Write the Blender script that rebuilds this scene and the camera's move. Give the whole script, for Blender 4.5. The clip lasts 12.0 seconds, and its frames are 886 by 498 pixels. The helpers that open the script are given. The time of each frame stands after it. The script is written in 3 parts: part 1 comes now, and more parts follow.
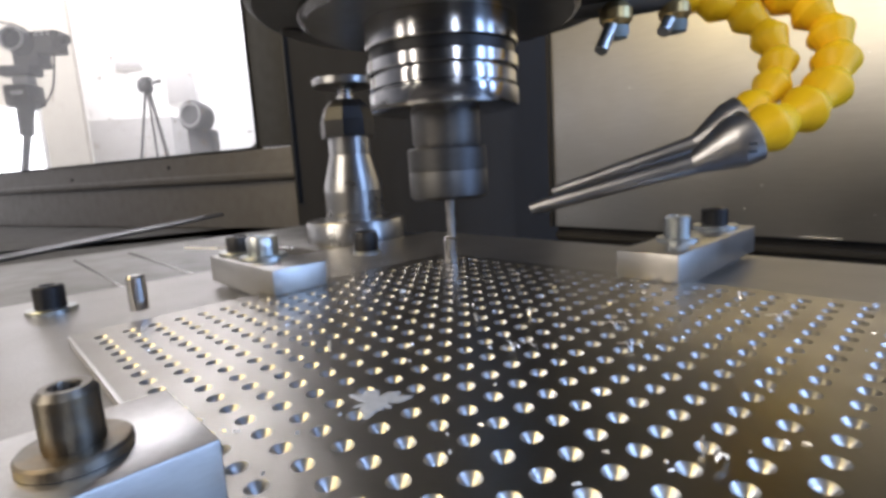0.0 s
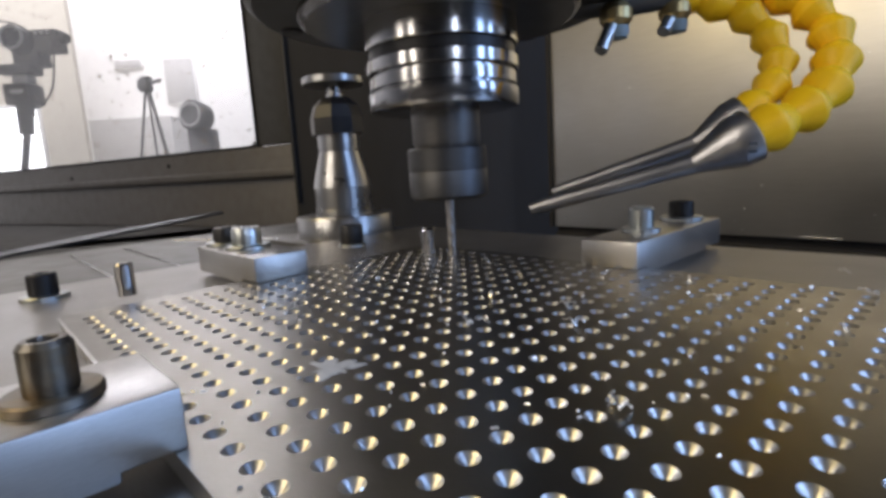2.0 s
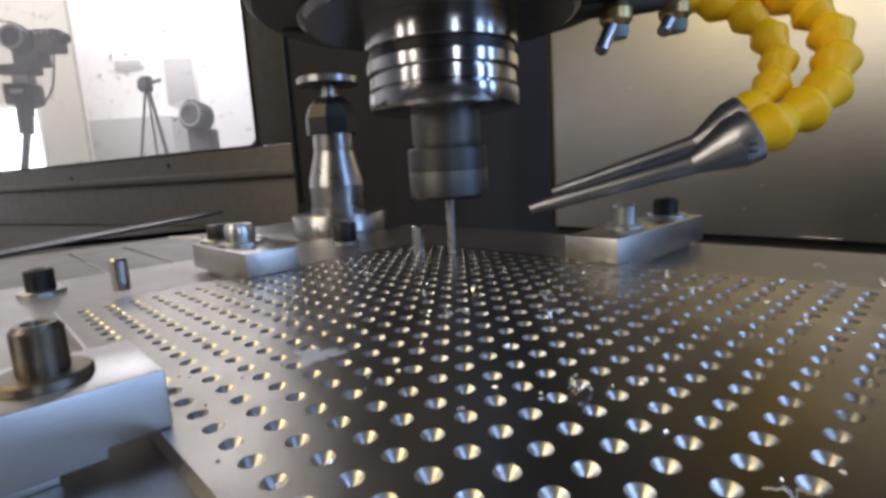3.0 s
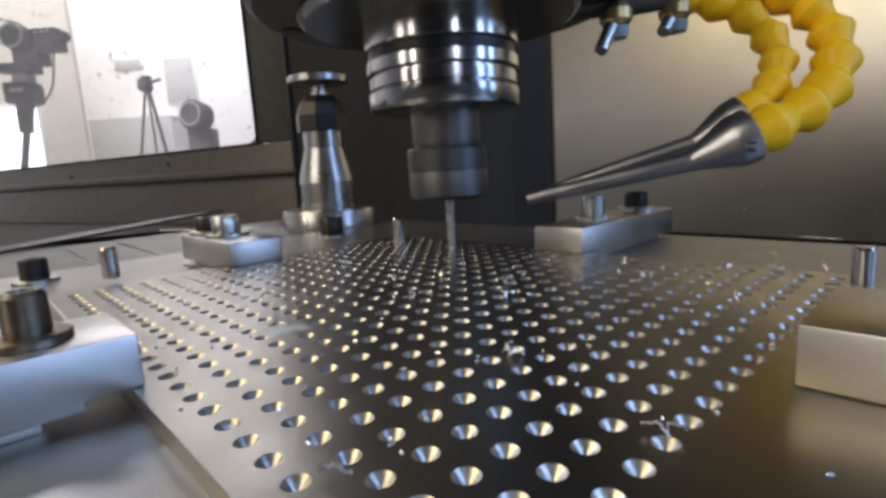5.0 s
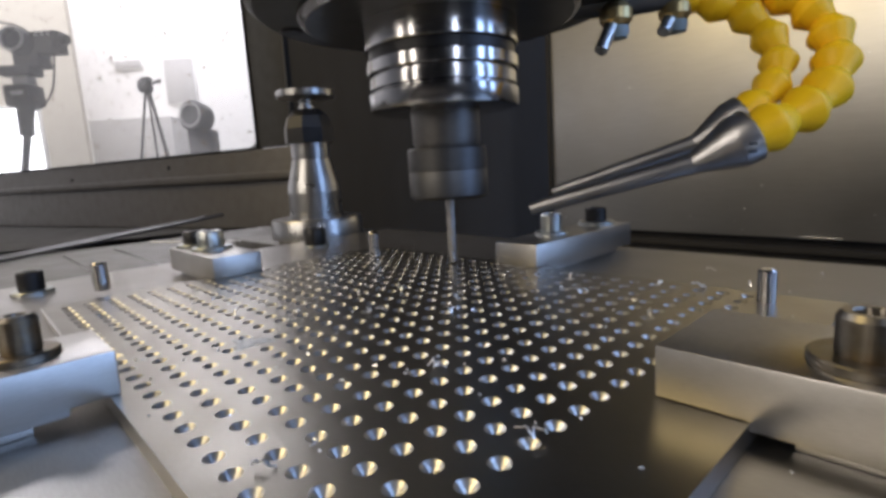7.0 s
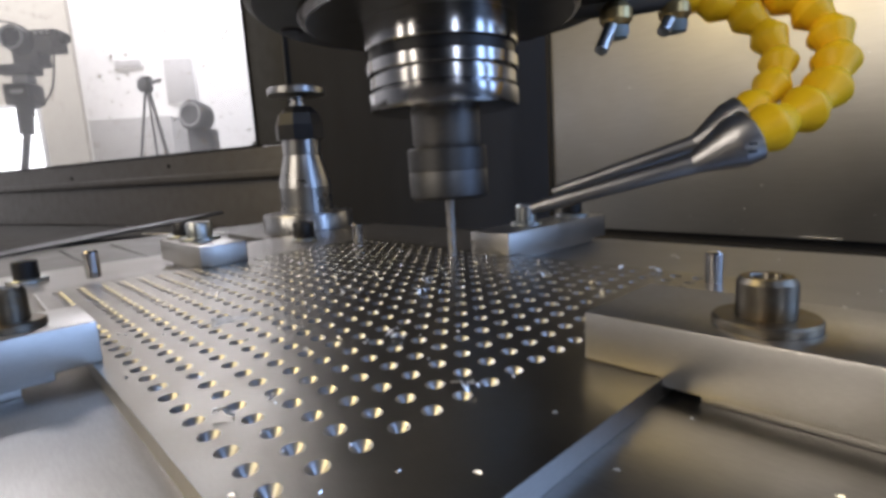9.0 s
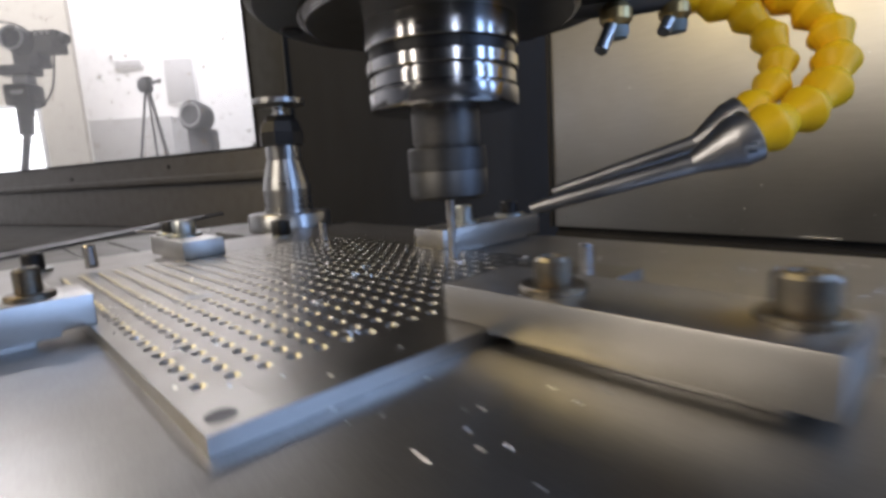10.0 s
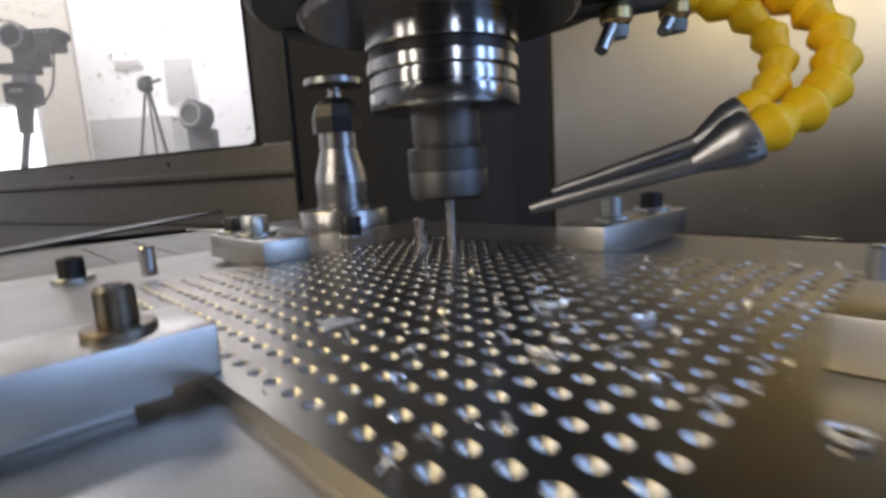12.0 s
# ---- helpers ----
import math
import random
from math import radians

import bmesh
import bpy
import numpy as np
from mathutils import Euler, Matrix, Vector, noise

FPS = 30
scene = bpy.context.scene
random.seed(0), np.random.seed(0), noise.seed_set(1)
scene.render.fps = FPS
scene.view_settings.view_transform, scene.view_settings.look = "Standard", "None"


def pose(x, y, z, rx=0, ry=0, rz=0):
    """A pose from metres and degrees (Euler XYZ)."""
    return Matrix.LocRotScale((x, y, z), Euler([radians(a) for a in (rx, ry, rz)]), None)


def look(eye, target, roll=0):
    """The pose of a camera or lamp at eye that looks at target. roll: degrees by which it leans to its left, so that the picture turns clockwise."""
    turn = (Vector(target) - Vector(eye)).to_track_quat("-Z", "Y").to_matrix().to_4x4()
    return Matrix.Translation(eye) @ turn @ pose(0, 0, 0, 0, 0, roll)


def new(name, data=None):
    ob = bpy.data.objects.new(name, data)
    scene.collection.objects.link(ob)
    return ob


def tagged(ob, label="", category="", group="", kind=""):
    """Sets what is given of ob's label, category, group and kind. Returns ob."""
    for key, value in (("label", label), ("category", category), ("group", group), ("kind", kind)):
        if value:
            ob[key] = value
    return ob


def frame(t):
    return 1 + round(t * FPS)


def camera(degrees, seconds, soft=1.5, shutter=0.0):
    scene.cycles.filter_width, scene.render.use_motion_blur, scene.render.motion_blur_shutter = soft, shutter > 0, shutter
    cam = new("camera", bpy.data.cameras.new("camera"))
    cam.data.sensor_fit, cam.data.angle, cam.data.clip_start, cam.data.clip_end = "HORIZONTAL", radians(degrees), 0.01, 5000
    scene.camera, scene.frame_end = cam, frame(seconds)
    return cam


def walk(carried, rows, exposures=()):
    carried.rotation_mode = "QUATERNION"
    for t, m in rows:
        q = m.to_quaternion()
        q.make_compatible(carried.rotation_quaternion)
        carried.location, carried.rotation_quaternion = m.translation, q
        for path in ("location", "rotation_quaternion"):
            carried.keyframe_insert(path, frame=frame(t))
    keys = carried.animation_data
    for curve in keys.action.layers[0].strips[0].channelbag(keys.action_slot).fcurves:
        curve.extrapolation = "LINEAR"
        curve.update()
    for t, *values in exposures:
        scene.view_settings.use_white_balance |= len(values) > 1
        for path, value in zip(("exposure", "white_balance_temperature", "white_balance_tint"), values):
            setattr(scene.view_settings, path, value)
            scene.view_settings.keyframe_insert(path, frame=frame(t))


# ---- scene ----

MM = 0.001
# machine axes in the ground plane: E1 along the table's slots, E2 across them
ANG = radians(-46.9)
E1 = Vector((math.cos(ANG), math.sin(ANG), 0))
E2 = Vector((-math.sin(ANG), math.cos(ANG), 0))
STEP = Vector((4.878, -5.02, 0)) * MM          # one drilling step of the table


def on_table(s, t, z=0.0, turn=0.0):
    """Pose on the table at s along the slots, t across, z above the drilled sheet (all mm)."""
    return Matrix.Translation((E1 * s + E2 * t + Vector((0, 0, z))) * MM) @ Matrix.Rotation(ANG + radians(turn), 4, "Z")


# table steps: seconds, number of the drilled hole in the row
HOLES = [(0.0, 0), (0.68, 0), (0.8, 1), (1.6, 1), (1.78, 2), (2.5, 2), (2.6, 3), (3.38, 3), (3.5, 4), (4.28, 4), (4.4, 5),
         (5.1, 5), (5.2, 6), (6.0, 6.06), (6.1, 7), (6.85, 7), (7.0, 8), (7.7, 8), (7.82, 9), (8.58, 9), (8.72, 10), (9.38, 10),
         (9.5, 10.7), (9.6, 11), (9.75, 11.1)]
TABLE = [(t, STEP * (6 - k)) for t, k in HOLES]
# the quick way back along the table and to the next row (mm)
TABLE += [(t, Vector((x, y, 0)) * MM) for t, x, y in (
    (9.9, -32.5, 37.4), (10.0, -47.0, 59.5), (10.1, -57.6, 74.5), (10.2, -67.3, 85.5), (10.3, -77.4, 97), (10.4, -91.5, 113),
    (10.5, -101.5, 123.7), (10.6, -92.1, 115.4), (10.7, -81.2, 105), (10.8, -70.6, 94.8), (10.9, -58, 82.5),
    (11.0, -48.5, 73.8), (11.1, -33, 54.5), (11.2, -19.4, 37.3), (11.3, -9.8, 24.9), (11.4, 3.8, 6.5), (11.5, 10.5, -1.4),
    (11.6, 24.5, -17), (11.7, 33, -24.5), (11.8, 31.8, -19.8), (11.9, 24.8, -9.5), (12.0, 15.4, 2.8))]
# height of the head over its middle place (mm, downwards): seconds, feed
FEED = [(0.0, -7.4), (0.1, -5.2), (0.2, -2.2), (0.3, 0.2), (0.4, 3.2), (0.5, 8.0), (0.6, 14.5), (0.7, 2), (0.8, -8.4), (0.9, -7),
        (1.0, -3.7), (1.1, -0.4), (1.2, 2.9), (1.3, 5.7), (1.4, 8.5), (1.5, 12.8), (1.6, -5), (1.7, -5.5), (1.8, -5.6), (1.9, -2.5),
        (2.0, 0.6), (2.1, 3.1), (2.2, 6.7), (2.3, 9.8), (2.4, 13.9), (2.5, -2.8), (2.6, -8.4), (2.7, -6.8), (2.8, -3.7), (2.9, -1),
        (3.0, 3.1), (3.1, 7.2), (3.2, 10), (3.3, 13.5), (3.4, -2), (3.5, -8.4), (3.7, -5.5), (4.0, 4), (4.2, 13), (4.3, -2),
        (4.4, -8.4), (4.6, -2.5), (4.8, 4.5), (4.9, 7.4), (5.0, 11), (5.1, -5.8), (5.2, -8.9), (5.3, -6.8), (5.4, -4.2), (5.5, 0),
        (5.6, 2.1), (5.7, 5.8), (5.8, 8.9), (5.9, 12.1), (6.0, -9.6), (6.1, -9.5), (6.2, -6.8), (6.3, -2.5), (6.4, 0.2), (6.5, 3.4),
        (6.6, 7.8), (6.7, 9.9), (6.8, -5.2), (6.9, -9), (7.0, -8.5), (7.1, -6.3), (7.2, -0.9), (7.3, 2.5), (7.5, 9), (7.6, 12.5),
        (7.7, -6), (7.8, -9), (8.0, -6), (8.2, 1), (8.5, 12.5), (8.6, -7), (8.7, -7), (8.8, -3.9), (8.9, -2.2), (9.0, 1.1), (9.1, 4.4),
        (9.2, 8.3), (9.3, 10.5), (9.4, -7.2), (9.5, -11.5), (9.6, -8.5), (9.7, -7), (9.8, -3.5), (9.9, -8), (10.0, -3.3), (10.1, -10.5),
        (10.2, -3), (10.3, -14), (10.4, -12), (10.5, -24), (10.6, -12), (10.7, -4.5), (10.8, 1), (10.9, 0.5), (11.0, 3.3), (11.1, -6),
        (11.2, -13), (11.3, 8), (11.4, -4), (11.5, -4.3), (11.6, 1), (11.7, -8), (11.8, 9), (11.9, 4), (12.0, 7.6)]
FT, FZ = [t for t, z in FEED], [z for t, z in FEED]
HEAD = [(k / 10, -0.4 * float(np.interp(k / 10, FT, FZ)) * MM) for k in range(121)]

# ---- camera, carried by the machine's head ----
PITCH = radians(9.19)
cam = camera(81.8, 12.0, soft=3.5, shutter=0.35)
walk(cam, [(t, look((0, 0, 0.04 + h), (0, math.cos(PITCH), 0.04 + h - math.sin(PITCH)), -3.42)) for t, h in HEAD],
     [(0, 0.35, 5950, 18), (0.6, 0.25, 5950, 18), (1.4, -0.05, 5950, 18), (2.0, -0.12, 5950, 18), (12, -0.12, 5950, 18)])

# ---- light ----
world = bpy.data.worlds.new("world")
scene.world = world
world.use_nodes = True
world.node_tree.nodes["Background"].inputs[0].default_value = (0.66, 0.8, 1.0, 1)
world.node_tree.nodes["Background"].inputs[1].default_value = 0.14


def area(name, eye, target, w, h, power, colour):
    d = bpy.data.lights.new(name, "AREA")
    d.shape, d.size, d.size_y, d.energy, d.color = "RECTANGLE", w, h, power, colour
    ob = new(name, d)
    ob.matrix_world = look(eye, target)
    return ob


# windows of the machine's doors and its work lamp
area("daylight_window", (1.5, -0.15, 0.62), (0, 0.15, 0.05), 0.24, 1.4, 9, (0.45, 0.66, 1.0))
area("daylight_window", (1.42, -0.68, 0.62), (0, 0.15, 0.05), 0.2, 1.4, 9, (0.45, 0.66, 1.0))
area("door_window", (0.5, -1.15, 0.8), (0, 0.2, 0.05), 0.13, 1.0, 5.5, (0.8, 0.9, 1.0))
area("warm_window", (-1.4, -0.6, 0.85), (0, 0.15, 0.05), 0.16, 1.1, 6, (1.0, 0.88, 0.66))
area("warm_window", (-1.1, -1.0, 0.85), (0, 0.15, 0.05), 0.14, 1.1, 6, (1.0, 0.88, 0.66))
area("work_lamp", (-0.78, 0.1, 0.85), (0, 0.15, 0.0), 0.36, 0.36, 4.6, (1.0, 0.76, 0.3))
area("work_lamp", (0.82, 0.1, 0.9), (0, 0.15, 0.0), 0.36, 0.36, 3.2, (0.42, 0.6, 1.0))
# unseen fill lamps, added to whiten the back wall and the pier
area("room_wall_fill", (-2.2, 4.2, 2.5), (-2.2, 4.5, 0), 2.4, 0.8, 85, (1.0, 0.97, 0.94))
area("pier_fill", (-2.4, 2.4, 2.55), (-2.6, 3.0, 0), 1.6, 0.6, 120, (1.0, 0.97, 0.92))


# ---- materials ----
def material(name, colour, rough=0.4, metal=0.0, grain=0.0, scale=300.0, bump=0.0, stretch=(1, 1, 1), spots=0.0, spot_colour=(0.05, 0.04, 0.03),
             emit=0.0, alpha=1.0, spec=0.5, spot_scale=60.0):
    m = bpy.data.materials.new(name)
    m.use_nodes = True
    nt = m.node_tree
    b = nt.nodes["Principled BSDF"]
    b.inputs["Base Color"].default_value = (*colour, 1)
    b.inputs["Roughness"].default_value = rough
    b.inputs["Metallic"].default_value = metal
    b.inputs["Specular IOR Level"].default_value = spec
    if emit:
        b.inputs["Emission Color"].default_value = (*colour, 1)
        b.inputs["Emission Strength"].default_value = emit
    if grain or bump or spots:
        tc = nt.nodes.new("ShaderNodeTexCoord")
        mp = nt.nodes.new("ShaderNodeMapping")
        mp.inputs["Scale"].default_value = stretch
        nt.links.new(tc.outputs["Object"], mp.inputs["Vector"])
        n1 = nt.nodes.new("ShaderNodeTexNoise")
        n1.inputs["Scale"].default_value = scale
        n1.inputs["Detail"].default_value = 6
        nt.links.new(mp.outputs["Vector"], n1.inputs["Vector"])
        n2 = nt.nodes.new("ShaderNodeTexNoise")
        n2.inputs["Scale"].default_value = spot_scale
        n2.inputs["Detail"].default_value = 4
        nt.links.new(tc.outputs["Object"], n2.inputs["Vector"])
        mix = nt.nodes.new("ShaderNodeMix")
        mix.data_type = "RGBA"
        mix.inputs["A"].default_value = (*[c * (1 - grain) for c in colour], 1)
        mix.inputs["B"].default_value = (*[min(1, c * (1 + grain * 0.6)) for c in colour], 1)
        nt.links.new(n1.outputs["Fac"], mix.inputs["Factor"])
        out = mix.outputs["Result"]
        if spots:
            r = nt.nodes.new("ShaderNodeValToRGB")
            r.color_ramp.elements[0].position, r.color_ramp.elements[1].position = 0.45, 0.82
            nt.links.new(n2.outputs["Fac"], r.inputs["Fac"])
            ml = nt.nodes.new("ShaderNodeMath")
            ml.operation = "MULTIPLY"
            ml.inputs[1].default_value = spots
            nt.links.new(r.outputs["Color"], ml.inputs[0])
            mx = nt.nodes.new("ShaderNodeMix")
            mx.data_type = "RGBA"
            mx.inputs["B"].default_value = (*spot_colour, 1)
            nt.links.new(ml.outputs[0], mx.inputs["Factor"])
            nt.links.new(out, mx.inputs["A"])
            out = mx.outputs["Result"]
        nt.links.new(out, b.inputs["Base Color"])
        rr = nt.nodes.new("ShaderNodeMapRange")
        rr.inputs["To Min"].default_value, rr.inputs["To Max"].default_value = max(0.02, rough - 0.09), min(1, rough + 0.12)
        nt.links.new(n2.outputs["Fac"], rr.inputs["Value"])
        nt.links.new(rr.outputs["Result"], b.inputs["Roughness"])
        if bump:
            bp = nt.nodes.new("ShaderNodeBump")
            bp.inputs["Strength"].default_value = bump
            bp.inputs["Distance"].default_value = 0.0003
            nt.links.new(n1.outputs["Fac"], bp.inputs["Height"])
            nt.links.new(bp.outputs["Normal"], b.inputs["Normal"])
    return m


ALU_SHEET = material("drilled_aluminium", (0.255, 0.24, 0.212), 0.3, 1, 0.2, 500, 0.05, (1, 12, 1), 0.35, (0.2, 0.17, 0.13))
DIMPLE = material("cut_aluminium", (0.55, 0.55, 0.535), 0.34, 1, 0.2, 1500, 0.15)
BASE_STEEL = material("ground_steel", (0.335, 0.325, 0.308), 0.36, 1, 0.2, 400, 0.06, (1, 8, 1), 0.35, (0.22, 0.19, 0.15), spot_scale=25)
CLAMP_STEEL = material("milled_aluminium", (0.54, 0.53, 0.51), 0.34, 1, 0.2, 700, 0.12, (1, 1, 9), 0.25, (0.3, 0.26, 0.2))
TABLE_IRON = material("table_iron", (0.24, 0.23, 0.222), 0.3, 1, 0.3, 250, 0.1, (1, 10, 1), 0.4)
WORN_STEEL = material("worn_steel", (0.2, 0.185, 0.16), 0.36, 1, 0.4, 500, 0.15, (1, 1, 1), 0.6, (0.25, 0.15, 0.03), spot_scale=150)
ZINC = material("zinc_screw", (0.52, 0.55, 0.55), 0.32, 1, 0.2, 900, 0.1, (1, 1, 1), 0.3)
BLACK_OXIDE = material("black_oxide", (0.018, 0.018, 0.02), 0.38, 0.3, 0.3, 900, 0.1, (1, 1, 1), 0.2, (0.1, 0.08, 0.06))
PIN_STEEL = material("dowel_steel", (0.46, 0.46, 0.48), 0.16, 1, 0.1, 900)
CHROME = material("holder_steel", (0.42, 0.42, 0.43), 0.15, 1, 0.12, 300, 0.03, (1, 1, 12), 0.1)
SETTER_STEEL = material("setter_steel", (0.42, 0.42, 0.42), 0.28, 1, 0.15, 300, 0.04, (1, 1, 12), 0.15)
DARK_STEEL = material("collet_steel", (0.19, 0.185, 0.18), 0.45, 1, 0.25, 500, 0.05)
NUT_STEEL = material("nut_steel", (0.1, 0.1, 0.102), 0.45, 1, 0.25, 500, 0.05)
DRILL_STEEL = material("drill_steel", (0.4, 0.39, 0.38), 0.4, 1, 0.1, 800)
HEAD_PAINT = material("head_casting", (0.12, 0.12, 0.12), 0.42, 0.6, 0.25, 120, 0.08)
SPINDLE_FACE = material("spindle_face", (0.28, 0.27, 0.25), 0.3, 1, 0.2, 200, 0.03)
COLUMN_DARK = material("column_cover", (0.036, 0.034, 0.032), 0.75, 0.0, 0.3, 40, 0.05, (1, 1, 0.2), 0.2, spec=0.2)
PANEL_STEEL = material("brushed_panel", (0.55, 0.54, 0.515), 0.42, 1, 0.12, 60, 0.02, (1, 1, 14), 0.15, (0.2, 0.18, 0.14), spot_scale=14)
FRAME_GREY = material("enclosure_sheet", (0.15, 0.143, 0.136), 0.42, 0.4, 0.2, 60, 0.05, (1, 1, 1), 0.35, (0.1, 0.08, 0.06), spot_scale=40)
CHANNEL = material("channel_sheet", (0.06, 0.056, 0.05), 0.75, 0.0, 0.3, 50, 0.08, (1, 1, 1), 0.4, (0.03, 0.025, 0.02), spot_scale=30, spec=0.2)
DULL_STEEL = material("dull_steel", (0.17, 0.165, 0.155), 0.5, 1, 0.25, 200, 0.08, (1, 8, 1), 0.4, (0.08, 0.07, 0.05), spot_scale=40)
CREAM_WALL = material("cream_wall", (0.62, 0.57, 0.47), 0.85, 0, 0.06, 5, 0.05)
# darker version of the enclosure sheet, the shade put into its colour
SHADED_GREY = material("shaded_enclosure_sheet", (0.07, 0.069, 0.066), 0.45, 0.2, 0.2, 60, 0.05, (1, 1, 1), 0.3, (0.04, 0.035, 0.03), spot_scale=40)
RUBBER = material("rubber_seal", (0.015, 0.015, 0.016), 0.6)
HOSE_YELLOW = material("hose_plastic", (0.95, 0.57, 0.0), 0.4, 0, 0.08, 200, 0.02, spec=0.3)
BRASS = material("brass_fitting", (0.5, 0.4, 0.2), 0.35, 1, 0.25, 300)
BLUE_GREY = material("fitting_plastic", (0.25, 0.32, 0.35), 0.5)
NOZZLE_STEEL = material("nozzle_steel", (0.4, 0.4, 0.41), 0.33, 1, 0.15, 300, 0.03)
MARK_BLACK = material("mark_ink", (0.01, 0.01, 0.01), 0.5)
GREY_WALL = material("grey_wall", (0.16, 0.155, 0.15), 0.8, 0, 0.15, 4, 0.05)
WHITE_WALL = material("white_wall", (0.82, 0.81, 0.78), 0.8, 0, 0.04, 5, 0.05)
FLOOR_GREY = material("workshop_floor", (0.3, 0.3, 0.29), 0.6, 0, 0.2, 8, 0.05)
DEVICE_GREY = material("device_grey", (0.17, 0.165, 0.16), 0.55, 0, 0.35, 30)
DEVICE_DARK = material("device_black", (0.12, 0.117, 0.113), 0.5, 0, 0.4, 40)
PAPER = material("paper_sheet", (0.5, 0.49, 0.47), 0.8, 0, 0.05, 10)
CHIP = material("chip_aluminium", (0.93, 0.94, 0.95), 0.28, 0.85, 0.1, 2000)
OIL = material("coolant_film", (0.13, 0.13, 0.135), 0.42, 0.5, 0.3, 300, 0.1, spec=0.6)
DROP = material("coolant_drop", (0.28, 0.36, 0.5), 0.2, 0.3, 0.1, 300)
FROTH = material("coolant_froth", (0.42, 0.44, 0.46), 0.5, 0.2, 0.3, 700, 0.3)
GLOW_PANE = material("bright_pane", (1.0, 0.98, 0.95), 0.5, emit=3.0)


PANE = bpy.data.materials.new("hazy_pane")
PANE.use_nodes = True
pn = PANE.node_tree
pb_ = pn.nodes["Principled BSDF"]
pb_.inputs["Base Color"].default_value = (0.9, 0.9, 0.88, 1)
pb_.inputs["Roughness"].default_value = 0.5
tr = pn.nodes.new("ShaderNodeBsdfTransparent")
tl = pn.nodes.new("ShaderNodeBsdfTranslucent")
tl.inputs["Color"].default_value = (0.9, 0.9, 0.88, 1)
m1, m2 = pn.nodes.new("ShaderNodeMixShader"), pn.nodes.new("ShaderNodeMixShader")
tcp, nsp, rmp = pn.nodes.new("ShaderNodeTexCoord"), pn.nodes.new("ShaderNodeTexNoise"), pn.nodes.new("ShaderNodeValToRGB")
nsp.inputs["Scale"].default_value = 85
nsp.inputs["Detail"].default_value = 5
rmp.color_ramp.elements[0].position, rmp.color_ramp.elements[1].position = 0.665, 0.69
dirt = pn.nodes.new("ShaderNodeBsdfDiffuse")
dirt.inputs["Color"].default_value = (0.3, 0.26, 0.2, 1)
pn.links.new(tcp.outputs["Object"], nsp.inputs["Vector"])
pn.links.new(nsp.outputs["Fac"], rmp.inputs["Fac"])
pn.links.new(rmp.outputs["Color"], m2.inputs["Fac"])
# translucent share stands in for glare and lifts the blacks behind the pane
m1.inputs["Fac"].default_value = 0.16
pn.links.new(tr.outputs[0], m1.inputs[1])
pn.links.new(tl.outputs[0], m1.inputs[2])
pn.links.new(m1.outputs[0], m2.inputs[1])
pn.links.new(dirt.outputs[0], m2.inputs[2])
pn.links.new(m2.outputs[0], pn.nodes["Material Output"].inputs["Surface"])


# ---- mesh helpers (millimetres in, metres out) ----
def part(name, bm, mat, parent=None, label="", at=None, smooth=35.0):
    for v in bm.verts:
        v.co *= MM
    bmesh.ops.recalc_face_normals(bm, faces=bm.faces)
    if smooth:
        for f in bm.faces:
            f.smooth = True
        for e in bm.edges:
            if len(e.link_faces) == 2 and e.calc_face_angle(0) > radians(smooth):
                e.smooth = False
    me = bpy.data.meshes.new(name)
    bm.to_mesh(me)
    bm.free()
    me.materials.append(mat)
    ob = new(name, me)
    if at is not None:
        ob.matrix_basis = at
    if parent is not None:
        ob.parent = parent
    if label:
        ob["label"] = label
    return ob


def thing(name, at, label, category, group="", kind=""):
    ob = new(name)
    ob.empty_display_size = 0.01
    ob.matrix_basis = at
    return tagged(ob, label, category, group, kind)


def box(x0, x1, y0, y1, z0, z1, bevel=0.3, seg=2, bm=None):
    b = bmesh.new()
    bmesh.ops.create_cube(b, size=1)
    for v in b.verts:
        v.co = Vector(((x0 + x1) / 2 + v.co.x * (x1 - x0), (y0 + y1) / 2 + v.co.y * (y1 - y0), (z0 + z1) / 2 + v.co.z * (z1 - z0)))
    if bevel:
        bmesh.ops.bevel(b, geom=b.edges[:], offset=bevel, segments=seg, affect="EDGES", profile=0.5)
    return merge(bm, b)


def merge(bm, b):
    if bm is None:
        return b
    me = bpy.data.meshes.new("tmp")
    b.to_mesh(me)
    b.free()
    bm.from_mesh(me)
    bpy.data.meshes.remove(me)
    return bm


def lathe(profile, n=48, bm=None, m=None):
    """A turned body about z from (radius, height) pairs; radius 0 closes it."""
    b = bmesh.new()
    rings = []
    for r, z in profile:
        if r < 1e-6:
            rings.append([b.verts.new((0, 0, z))])
        else:
            rings.append([b.verts.new((r * math.cos(2 * math.pi * k / n), r * math.sin(2 * math.pi * k / n), z)) for k in range(n)])
    for p, q in zip(rings, rings[1:]):
        for k in range(n):
            a, c = k, (k + 1) % n
            if len(p) == 1 and len(q) == 1:
                continue
            if len(p) == 1:
                b.faces.new((p[0], q[a], q[c]))
            elif len(q) == 1:
                b.faces.new((p[a], p[c], q[0]))
            else:
                b.faces.new((p[a], p[c], q[c], q[a]))
    if m is not None:
        b.transform(m)
    return merge(bm, b)


